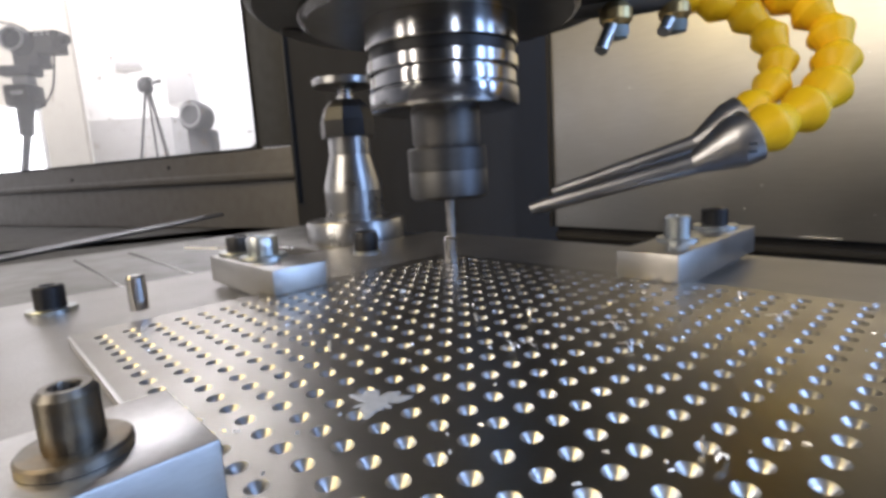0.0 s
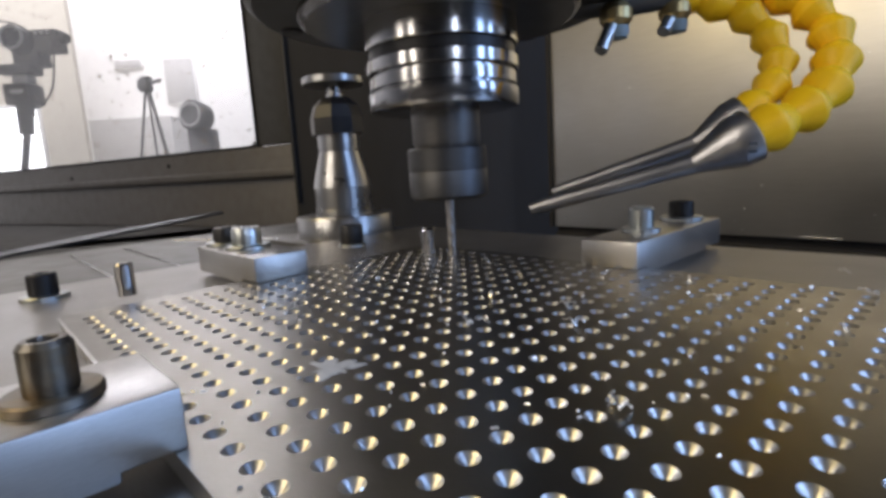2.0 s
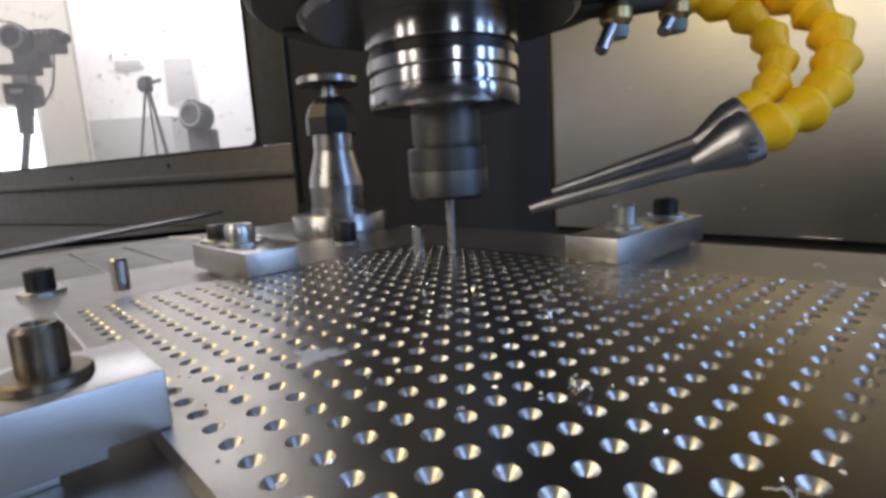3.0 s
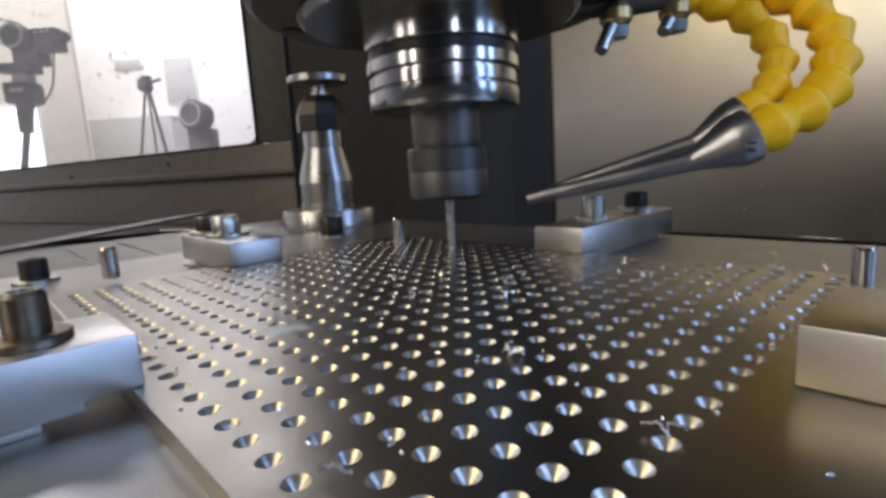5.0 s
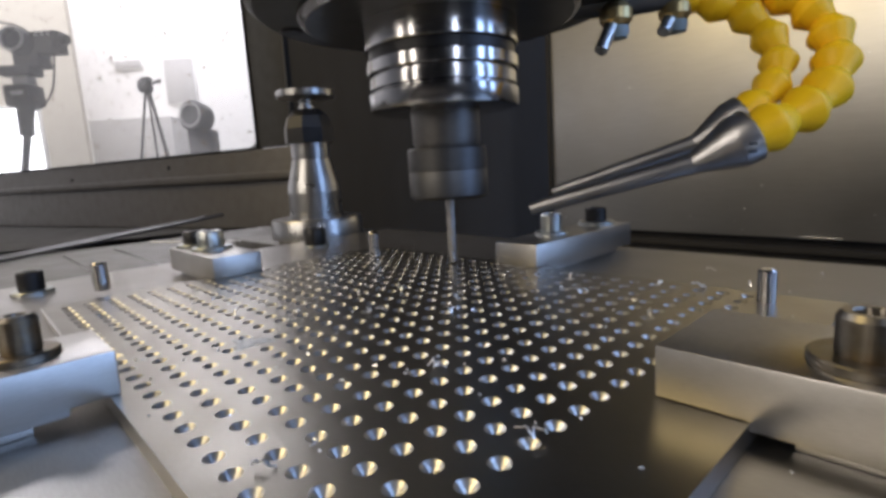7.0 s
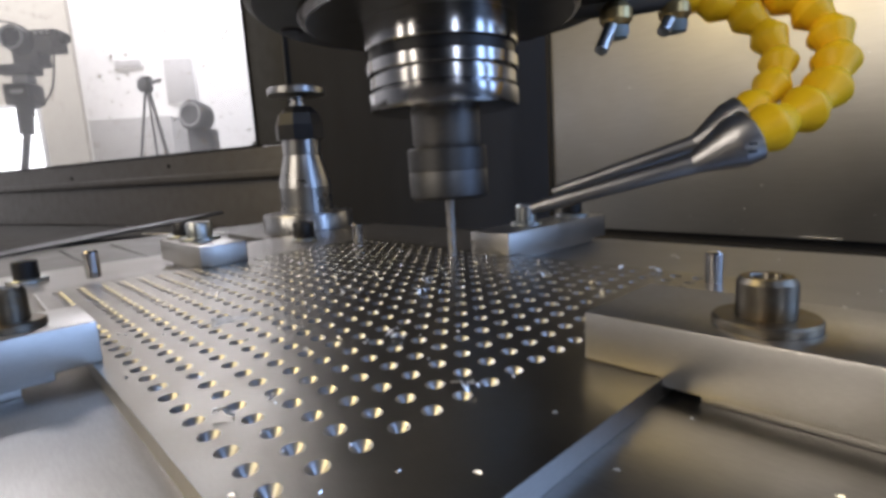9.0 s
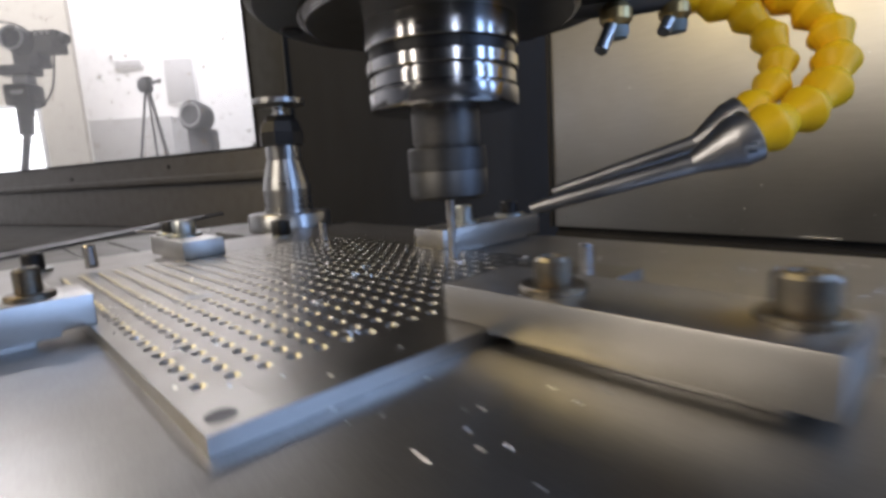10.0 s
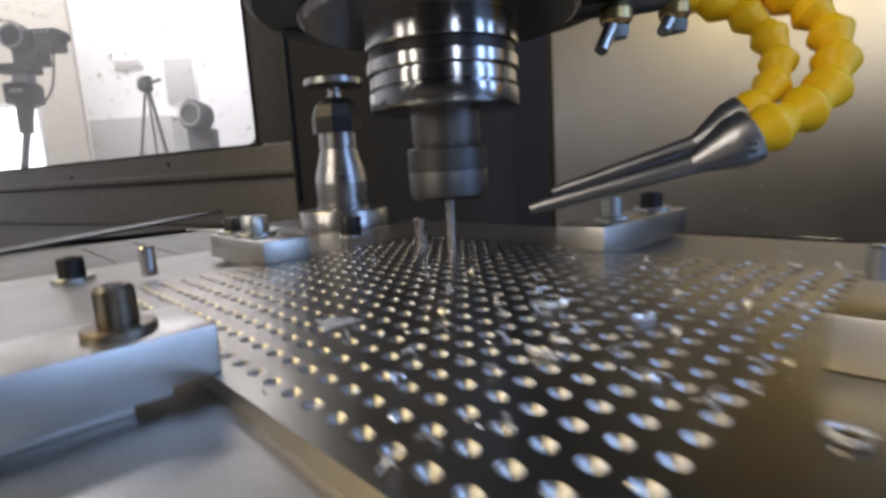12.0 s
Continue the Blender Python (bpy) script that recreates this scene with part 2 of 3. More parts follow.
def tube(points, radius, n=10, bm=None, closed_ends=True):
    """A round bar along points; radius is one number or one for each point."""
    b = bmesh.new()
    pts = [Vector(p) for p in points]
    rad = [radius] * len(pts) if isinstance(radius, (int, float)) else radius
    rings, side = [], None
    for i, p in enumerate(pts):
        d = (pts[min(i + 1, len(pts) - 1)] - pts[max(i - 1, 0)]).normalized()
        if side is None:
            side = d.orthogonal().normalized()
        side = (side - d * side.dot(d)).normalized()
        up = d.cross(side)
        rings.append([b.verts.new(p + (side * math.cos(2 * math.pi * k / n) + up * math.sin(2 * math.pi * k / n)) * rad[i]) for k in range(n)])
    for p, q in zip(rings, rings[1:]):
        for k in range(n):
            b.faces.new((p[k], p[(k + 1) % n], q[(k + 1) % n], q[k]))
    if closed_ends:
        b.faces.new(rings[0])
        b.faces.new(rings[-1])
    return merge(bm, b)


def prism(outline, z0, z1, bevel=0.3, bm=None):
    b = bmesh.new()
    lo = [b.verts.new((x, y, z0)) for x, y in outline]
    f = b.faces.new(lo)
    r = bmesh.ops.extrude_face_region(b, geom=[f])
    for v in r["geom"]:
        if isinstance(v, bmesh.types.BMVert):
            v.co.z = z1
    if bevel:
        bmesh.ops.bevel(b, geom=b.edges[:], offset=bevel, segments=2, affect="EDGES", profile=0.5)
    return merge(bm, b)


riders, headers, nozzles = [], [], []        # things that ride on the table, and on the head


def rides(ob):
    riders.append(ob)
    return ob


def heads(ob):
    headers.append(ob)
    return ob


# ---- the machine table and the base plate ----
def build_table():
    m = on_table(0, 0, -24)
    t = rides(tagged(thing("machine_table", m, "", ""), "grey cast-iron machine table with long T-slots", "machine table"))
    edges = [-140, -2, 58, 121, 183, 252, 330]
    for a, b_ in zip(edges, edges[1:]):
        part("table_bar", box(-640, 420, a + 7, b_ - 7, -30, 0, 0.6), TABLE_IRON, t)
    # slot bed, strips and liners: shade of the depth, and oil, painted near-black
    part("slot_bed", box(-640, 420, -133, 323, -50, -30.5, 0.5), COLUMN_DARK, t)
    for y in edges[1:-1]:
        strip = part("slot_strip", box(-640, 420, y - 6.9, y + 6.9, -30, -10, 0.3), COLUMN_DARK, t, "slot bottom with depth shade and oil in its colour")
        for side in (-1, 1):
            part("slot_side", box(-640, 420, y + side * 6.2 - 0.7, y + side * 6.2 + 0.7, -9.9, -0.5, 0.1), COLUMN_DARK, strip, "added slot liner with depth shade and oil in its colour")
    cov = rides(tagged(part("table_cover", box(-640, -321.5, -130, 318, -23.8, -21.5, 0.4), DULL_STEEL, at=on_table(0, 0)), "flat grey steel cover on the table", "cover"))
    for y in (68, 111):
        part("strip", box(-600, -322, y - 0.9, y + 0.9, -21.4, -20.6, 0.2), CHROME, cov, "thin bright strip")
    p = rides(tagged(part("base_plate", box(-320, 118, -95, 251, -19.5, -4, 0.9), BASE_STEEL, at=on_table(0, 0)),
                     "thick ground steel base plate bolted to the table", "base plate"))
    blk = rides(tagged(part("presetter_block", box(-430, -322.5, 170, 262, -21.4, -8, 0.5), DULL_STEEL, at=on_table(0, 0)),
                       "flat steel block under the tool setter", "block"))


def drilled_sheet():
    pa, pb = 7.10, 7.04
    ni, nj, n = 21, 27, 16
    s0, t0 = -46.02 - 24 * pb, 45.0 - 3 * pa
    sa, sb, ta, tb = -225.5, -9.0, 17.4, 172.5
    bm = bmesh.new()
    v, f, cones = [], [], []
    zt, zb = 0.0, -3.9
    def corner(i, j):
        s = sa if j == 0 else sb if j == nj else s0 + (j - 0.5) * pb
        t = ta if i == 0 else tb if i == ni else t0 + (i - 0.5) * pa
        return (s, t, zt)
    base = {}
    for i in range(ni + 1):
        for j in range(nj + 1):
            base[i, j] = len(v)
            v.append(corner(i, j))
    rnd = random.Random(4)
    for i in range(ni):
        for j in range(nj):
            cs, ct = s0 + j * pb + rnd.uniform(-0.05, 0.05), t0 + i * pa + rnd.uniform(-0.05, 0.05)
            k0 = len(v)
            for r, z in ((1.85, zt), (1.74, zt - 0.08), (0.3, zt - 1.6)):
                for k in range(n):
                    a = 2 * math.pi * (k + 0.5) / n - math.pi * 0.75
                    v.append((cs + r * math.cos(a), ct + r * math.sin(a), z))
            c = [base[i, j], base[i, j + 1], base[i + 1, j + 1], base[i + 1, j]]
            q = n // 4
            for side in range(4):
                ks = [k0 + (side * q + d) % n for d in range(q)]
                nxt = k0 + ((side + 1) * q) % n
                f.append((c[side], c[(side + 1) % 4], *reversed(ks)))
                f.append((c[(side + 1) % 4], nxt, ks[-1]))
            for ring in range(2):
                for k in range(n):
                    a, b_ = k0 + ring * n + k, k0 + ring * n + (k + 1) % n
                    cones.append(len(f))
                    f.append((a, b_, b_ + n, a + n))
            cones.append(len(f))
            f.append(tuple(k0 + 2 * n + k for k in range(n)))
    me = bpy.data.meshes.new("drilled_sheet")
    loop = [base[0, j] for j in range(nj + 1)] + [base[i, nj] for i in range(1, ni + 1)] + [base[ni, j] for j in range(nj - 1, -1, -1)] + [base[i, 0] for i in range(ni - 1, 0, -1)]
    low = []
    for k in loop:
        low.append(len(v))
        v.append((v[k][0], v[k][1], zb))
    skirt = len(f)
    for k in range(len(loop)):
        k2 = (k + 1) % len(loop)
        f.append((loop[k], low[k], low[k2], loop[k2]))
    me.from_pydata([(x * MM, y * MM, z * MM) for x, y, z in v], [], f)
    me.materials.append(ALU_SHEET)
    me.materials.append(DIMPLE)
    me.materials.append(CLAMP_STEEL)
    # edge faces take the paler metal in place of their daylight reflection
    for k in range(skirt, len(f)):
        me.polygons[k].material_index = 2
    for k in cones:
        me.polygons[k].material_index = 1
        me.polygons[k].use_smooth = True
    me.update()
    fix = bmesh.new()
    fix.from_mesh(me)
    bmesh.ops.recalc_face_normals(fix, faces=fix.faces)
    for e in fix.edges:
        if len(e.link_faces) == 2 and e.calc_face_angle(0) > radians(34):
            e.smooth = False
    fix.to_mesh(me)
    fix.free()
    ob = new("drilled_sheet", me)
    ob.matrix_basis = on_table(0, 0)
    rides(tagged(ob, "thin aluminium sheet drilled with a dense square grid of holes", "metal sheet"))
    part("edge_burr", box(-222, -150, 16.6, 17.35, -0.6, 0.35, 0.15), CLAMP_STEEL, ob, "bright burr along the cut edge")
    # no hole is cut: a flat black disc paints the shade inside it
    corner_hole = lathe([(0, 0.05), (2.2, 0.05), (2.7, 0.12), (2.9, 0.05)], 20)
    part("corner_hole", corner_hole, BLACK_OXIDE, ob, "black disc standing in for a fixing hole's shade", at=Matrix.Translation((-15 * MM, 22 * MM, 0)))


build_table()
drilled_sheet()


# ---- screws, pins, clamps ----
def cap_screw(name, s, t, z, r, h, mat, label, washer=0.0, group="cap screws", turn=0.0, tilt=0.0):
    m = on_table(s, t, z, turn) @ Matrix.Rotation(radians(tilt), 4, "X")
    ob = rides(thing(name, m, label, "screw", group))
    wz = 1.6 if washer else 0.0
    if washer:
        part("washer", lathe([(0, 0), (washer, 0), (washer, 1.3), (washer - 0.3, 1.6), (0, 1.6)], 40), WORN_STEEL if mat is WORN_STEEL else ZINC, ob, "flat steel washer")
    n = 40
    prof = [(0, wz), (r * 0.97, wz), (r, wz + 0.4), (r, wz + h - 0.9), (r - 0.7, wz + h), (r * 0.56, wz + h)]
    bm = lathe(prof + [(r * 0.52, wz + h - 0.3), (r * 0.5, wz + h * 0.45), (0, wz + h * 0.4)], 64)
    for v in bm.verts:
        d = math.hypot(v.co.x, v.co.y)
        if d > r * 0.985 and round(math.atan2(v.co.y, v.co.x) / (2 * math.pi / 64)) % 2:
            v.co.x, v.co.y = v.co.x * 0.975, v.co.y * 0.975
        elif 0.45 * r < d < 0.54 * r:
            a = math.atan2(v.co.y, v.co.x) % (math.pi / 3) - math.pi / 6
            k = 0.93 / math.cos(a)
            v.co.x, v.co.y = v.co.x * k, v.co.y * k
    head = part("screw_head", bm, mat, ob)
    part("socket", lathe([(0, wz + h * 0.42), (r * 0.44, wz + h * 0.43), (r * 0.46, wz + h * 0.5)], 6), BLACK_OXIDE, head, "dark hexagon socket")
    return ob


def dowel(s, t, r, h, group="dowel pins"):
    ob = rides(tagged(part("dowel_pin", lathe([(0, 0), (r, 0), (r, h - 0.7), (r - 0.6, h), (0, h)], 28), PIN_STEEL, at=on_table(s, t, 0)),
                      "polished steel dowel pin standing in the sheet", "dowel pin", group))
    return ob


def clamp(s0, s1, t0, t1, label, lip):
    """A clamping bar whose lip lies over the sheet; lip says at which end: (axis, sign, length)."""
    m = on_table((s0 + s1) / 2, (t0 + t1) / 2, 0)
    ob = rides(thing("clamp_bar", m, label, "clamp", "clamps round the sheet"))
    a, b_ = (s1 - s0) / 2, (t1 - t0) / 2
    axis, sign, n = lip
    half = a if axis == 0 else b_
    step = half - n
    outline = [(half * sign, 0.05), (half * sign, 9.7), (-half * sign, 9.7), (-half * sign, -1.5), (step * sign, -1.5), (step * sign, 0.05)]
    bm = prism(outline, -(b_ if axis == 0 else a), (b_ if axis == 0 else a), 0.45)
    bm.transform(Matrix.Rotation(radians(90), 4, "X") if axis == 0 else Matrix(((0, 0, 1, 0), (1, 0, 0, 0), (0, 1, 0, 0), (0, 0, 0, 1))))
    part("bar", bm, CLAMP_STEEL, ob)
    k0, k1 = sorted((step * sign - 6 * sign, -half * sign + 8 * sign))
    if axis == 0:
        part("heel", box(k0, k1, -b_ + 3, b_ - 3, -4, -1.45, 0.3), CLAMP_STEEL, ob)
    else:
        part("heel", box(-a + 3, a - 3, k0, k1, -4, -1.45, 0.3), CLAMP_STEEL, ob)
    return ob


clamp(-277, -215, 77, 99, "pale machined aluminium clamp bar with two screws", (0, 1, 14))
clamp(-131, -109, 167, 247, "long pale aluminium clamp bar with two screws", (1, -1, 8))
clamp(-132, -108, -62, 19.5, "pale aluminium clamp bar with one big screw", (1, 1, 9))
clamp(-24.5, 63.5, 86.5, 115.5, "thick pale aluminium clamp bar with two screws", (0, -1, 15))

cap_screw("cap_screw", -246, 88, 9.8, 6.2, 7.5, ZINC, "zinc-plated cap screw on a clamp bar", 9.5)
cap_screw("cap_screw", -268, 88, 9.8, 6.2, 6.5, BLACK_OXIDE, "blackened cap screw on a clamp bar", 9.5)
cap_screw("cap_screw", -121, 195, 9.8, 4.8, 8, ZINC, "zinc-plated cap screw on a clamp bar", 7.5)
cap_screw("cap_screw", -121, 234, 9.8, 5.2, 7, BLACK_OXIDE, "dark cap screw on a clamp bar", 9)
cap_screw("cap_screw", -118.5, 5.5, 9.8, 3.5, 7.6, WORN_STEEL, "worn dark steel cap screw on a clamp bar", 6.4)
cap_screw("cap_screw", 4, 97, 9.8, 4.6, 6.8, WORN_STEEL, "worn brownish steel cap screw with a wide washer", 8.2)
cap_screw("cap_screw", 54.5, 103, 9.8, 5.4, 7.5, WORN_STEEL, "oil-stained cap screw with a washer", 8)
cap_screw("base_screw", -290, 20, -4, 5.3, 9, BLACK_OXIDE, "black cap screw on a washer in the base plate", 8.5, "base screws")
cap_screw("base_screw", -286, 167, -4, 7, 11, BLACK_OXIDE, "black cap screw on a washer in the base plate", 8, "base screws")
cap_screw("base_screw", 80, 196, -4, 7, 10.5, BLACK_OXIDE, "black cap screw on a washer in the base plate", 8.5, "base screws")
cap_screw("base_screw", 66.5, 3, -4, 6.5, 5.2, BLACK_OXIDE, "black cap screw in the base plate", 0, "base screws")
dowel(-203.5, 155, 3, 12)
dowel(-241.9, 40, 3, 12)
dowel(-26.5, 163, 2.4, 9.5)


# ---- tool setter at the table's back ----
def tool_setter():
    ob = rides(thing("tool_setter", Matrix.Translation((-0.0945, 0.4205, -0.008)), "turned steel tool setter with black collar and top disc", "tool setter"))
    part("foot", lathe([(0, 0), (37, 0), (37, 14), (36, 15.5), (24, 15.5), (0, 15.5)], 56), SETTER_STEEL, ob)
    part("body", lathe([(0, 15.6), (21.8, 15.6), (21.8, 20), (21.2, 20.3), (21.2, 36), (21.6, 36.4), (20.6, 43), (15.8, 61), (15.4, 63), (14.6, 63.2), (14.6, 64.4), (15.3, 64.6), (15.3, 76), (0, 76)], 48), SETTER_STEEL, ob, smooth=14)
    part("collar", lathe([(0, 76.1), (20, 76.1), (20, 88), (17, 97), (11, 103), (7, 103), (0, 103)], 8), BLACK_OXIDE, ob, "black faceted collar", smooth=14)
    part("stem", lathe([(0, 103), (6.2, 103), (6.2, 106), (5, 106.2), (5, 111), (0, 111)], 24), SETTER_STEEL, ob)
    part("disc", lathe([(0, 111), (9, 111), (11, 112), (22.5, 112.3), (23, 112.8), (23, 117), (22.4, 117.5), (0, 117.5)], 56), SETTER_STEEL, ob)


tool_setter()


# ---- spindle, holder, drill ----
def spindle():
    ax = Matrix.Translation((0.0043, 0.226, 0))
    h = heads(thing("spindle_head", ax, "dark spindle head with a steel nose ring", "spindle head"))
    part("housing", lathe([(0, 103), (74, 103), (77, 106), (77, 150), (0, 150)], 72), HEAD_PAINT, h)
    part("nose_plate", lathe([(0, 98), (30, 98), (54.6, 98), (54.6, 103), (0, 103)], 72), SPINDLE_FACE, h)
    part("nose_rim", lathe([(54.7, 98.1), (56.6, 99.0), (57.6, 100.4), (57.6, 102.4), (56.8, 103), (54.7, 103), (54.7, 98.1)], 96), CHROME, h, "bright turned rim")
    for k in range(6):
        a = math.pi * (k / 3 + 0.27)
        part("screw", lathe([(0, 101.8), (4.6, 101.8), (4.9, 102.3), (4.9, 103.2), (0, 103.2)], 20), BLACK_OXIDE, h, "black socket screw",
             at=Matrix.Translation((66.5 * MM * math.cos(a), 66.5 * MM * math.sin(a), 0)))
    t = heads(thing("tool_holder", ax, "bright ringed steel tool holder with a dark collet nut", "tool holder"))
    part("collar", lathe([(0, 99), (31, 99), (32, 98.4), (32, 87.9), (31.6, 87.5), (0, 87.3)], 72), CHROME, t)
    part("dark_groove", lathe([(0, 87.4), (30.6, 87.3), (30.6, 83.1), (0, 83)], 72), BLACK_OXIDE, t, "dark recessed groove")
    part("upper_flange", lathe([(0, 83.1), (31.4, 83.1), (31.8, 82.7), (31.8, 78.5), (31.4, 78.1), (0, 78.1)], 72), CHROME, t)
    part("gripper_groove", lathe([(0, 78.2), (29.4, 78.2), (29.4, 77), (30.9, 76.6), (30.9, 72.2), (29.4, 71.8), (29.4, 70.8), (0, 70.8)], 72), CHROME, t)
    part("lower_flange", lathe([(0, 71), (31, 71), (31.6, 70.4), (31.6, 64.6), (31.1, 63.6), (28, 63), (15, 62.8), (0, 62.8)], 72), CHROME, t)
    part("neck", lathe([(0, 62.9), (14.8, 62.8), (14.4, 50), (13.5, 47.5), (0, 47.5)], 48), DARK_STEEL, t)
    part("collet_nut", lathe([(0, 47.8), (16.6, 47.8), (17.2, 47), (17.2, 38.4), (16.9, 38), (17.1, 37.6), (17.1, 27.5), (15.6, 26), (9, 26), (6, 26.8), (0, 26.8)], 48),
         NUT_STEEL, t)
    d = heads(thing("drill_bit", ax, "slim steel twist drill running in the collet", "drill bit"))
    part("shank", lathe([(0, 27), (2.05, 27), (2.05, 22), (0, 22)], 20), DRILL_STEEL, d)
    bm = bmesh.new()
    rings = []
    for k in range(29):
        z = 22.2 - k * 0.9
        a = k * 0.42
        ring = []
        for q in range(16):
            th = 2 * math.pi * q / 16
            c = abs(math.cos(th))
            r = 2.02 * (0.82 + 0.18 * c ** 0.6)
            if k == 28:
                r *= 0.05
            ring.append(bm.verts.new((r * math.cos(th + a), r * math.sin(th + a), z)))
        rings.append(ring)
    for p, q in zip(rings, rings[1:]):
        for k in range(16):
            bm.faces.new((p[k], p[(k + 1) % 16], q[(k + 1) % 16], q[k]))
    part("fluted_tip", bm, DRILL_STEEL, d)


spindle()


# ---- coolant nozzle and jointed hose ----
def segment(p, q, r, mat, parent, name="hose_link"):
    """One ball-and-cup link of a jointed hose from p to q."""
    p, q = Vector(p), Vector(q)
    L = (q - p).length
    prof = [(0, -0.12 * L), (r * 0.58, -0.1 * L), (r * 0.66, 0.08 * L), (r * 0.78, 0.24 * L), (r * 1.02, 0.5 * L), (r * 1.06, 0.58 * L), (r * 1.0, 0.68 * L),
            (r * 0.8, 0.86 * L), (r * 0.68, 1.0 * L), (r * 0.5, 1.06 * L), (0, 1.06 * L)]
    bm = lathe(prof, 28)
    bm.transform(Matrix.Translation(p) @ (q - p).to_track_quat("Z", "Y").to_matrix().to_4x4())
    return part(name, bm, mat, parent)


def coolant():
    hose = heads(thing("coolant_hose", Matrix.Identity(4), "bright yellow jointed plastic coolant hose bent in a loop", "coolant hose"))
    path = [(108.5, 182.5, 42.5), (124.5, 185.2, 49.5), (137.5, 189, 54.5), (147.5, 195, 63.5), (153.5, 201.5, 74.5), (153, 208, 86), (147, 213.5, 95), (138, 219, 101.5), (128, 224, 107)]
    for p, q in zip(path, path[1:]):
        segment(p, q, 8.4 - 0.2 * path.index(p), HOSE_YELLOW, hose)
    second = heads(thing("coolant_hose", Matrix.Identity(4), "yellow jointed plastic coolant hose running up behind another", "coolant hose"))
    path = [(112, 194, 51), (124, 198.5, 57.5), (132.5, 203.5, 66.5), (136, 209, 76), (133.5, 216, 87.5), (126, 222.5, 96.5), (114.5, 227.5, 101.5), (101.5, 231.5, 105), (88, 235, 109)]
    for p, q in zip(path, path[1:]):
        segment(p, q, 6.6, HOSE_YELLOW, second)
    for tip, mid, end, rr in (((36.2, 204.6, 21), (92.5, 186.7, 35.6), (110.6, 182.4, 44.6), 1.0), ((47, 213, 26.5), (97.5, 196, 42.8), (113, 191, 51), 0.9)):
        tip, mid, end = Vector(tip) * 1.0, Vector(mid), Vector(end)
        n = heads(thing("coolant_nozzle", Matrix.Translation(end * MM), "long tapered grey steel coolant nozzle", "coolant nozzle"))
        nozzles.append(n)
        tip, mid, end = tip - end, mid - end, Vector((0, 0, 0))
        d = (mid - tip).normalized()
        part("pipe", tube([tip, tip + d * 5, tip + d * 5.1, mid], [2.3 * rr, 2.4 * rr, 2.7 * rr, 3.8 * rr], 24), NOZZLE_STEEL, n)
        e = end - mid
        part("cone", tube([mid - e * 0.05, mid + e * 0.06, mid + e * 0.5, mid + e * 0.66], [3.7 * rr, 4.3 * rr, 8.0 * rr, 9.2 * rr], 32), NOZZLE_STEEL, n)
        ring_ = part("collar", tube([mid + e * 0.665, mid + e * 0.7, mid + e * 0.97, end], [9.2 * rr, 9.5 * rr, 9.7 * rr, 9.0 * rr], 32), NOZZLE_STEEL, n)
        for k, w in ((0.0, 1.7), (2.6, 1.7)):
            up = Vector((0, 0, 1))
            u = e.normalized()
            side = (Vector((0, -1, 0)) - u * Vector((0, -1, 0)).dot(u)).normalized()
            q = mid + e * 0.84 + side * (9.55 * rr)
            bm = box(-1.3, 1.3, -0.15, 0.2, -0.4, 0.4, 0)
            bm.transform(Matrix.Translation(q - Vector((0, 0, 1.0 + k))))
            part("mark", bm, MARK_BLACK, ring_, "dark printed mark")
    # small fixed nozzles at the nose
    for x, y, z, tx, ty, tz, mat in ((76.6, 222, 96.6, 68.1, 215, 81.9, BRASS), (104, 229, 99.2, 97, 224, 89.7, BRASS)):
        f = heads(thing("spray_fitting", Matrix.Identity(4), "small brass spray fitting with an angled tube", "fitting"))
        p, q = Vector((x, y, z)), Vector((tx, ty, tz))
        d = (q - p).normalized()
        part("ball", lathe([(0, -6), (4, -5.5), (6.5, -2), (6.5, 2), (4, 5), (0, 5.5)], 24, m=Matrix.Translation(p)), BRASS, f)
        part("seat", lathe([(0, -9), (4.5, -9), (5.2, -7), (5.2, -4.5), (0, -4.5)], 24, m=Matrix.Translation(p)), BLUE_GREY, f, "blue-grey plastic seat")
        part("spout", tube([p + d * 4, q], [2.9, 2.7], 16), ZINC, f)
    pipe = heads(thing("manifold", Matrix.Identity(4), "dark manifold pipe under the head", "manifold"))
    part("pipe", tube([(60, 236, 106), (86, 226, 104), (112, 232, 108), (150, 236, 112)], 6.5, 16), HEAD_PAINT, pipe)


coolant()


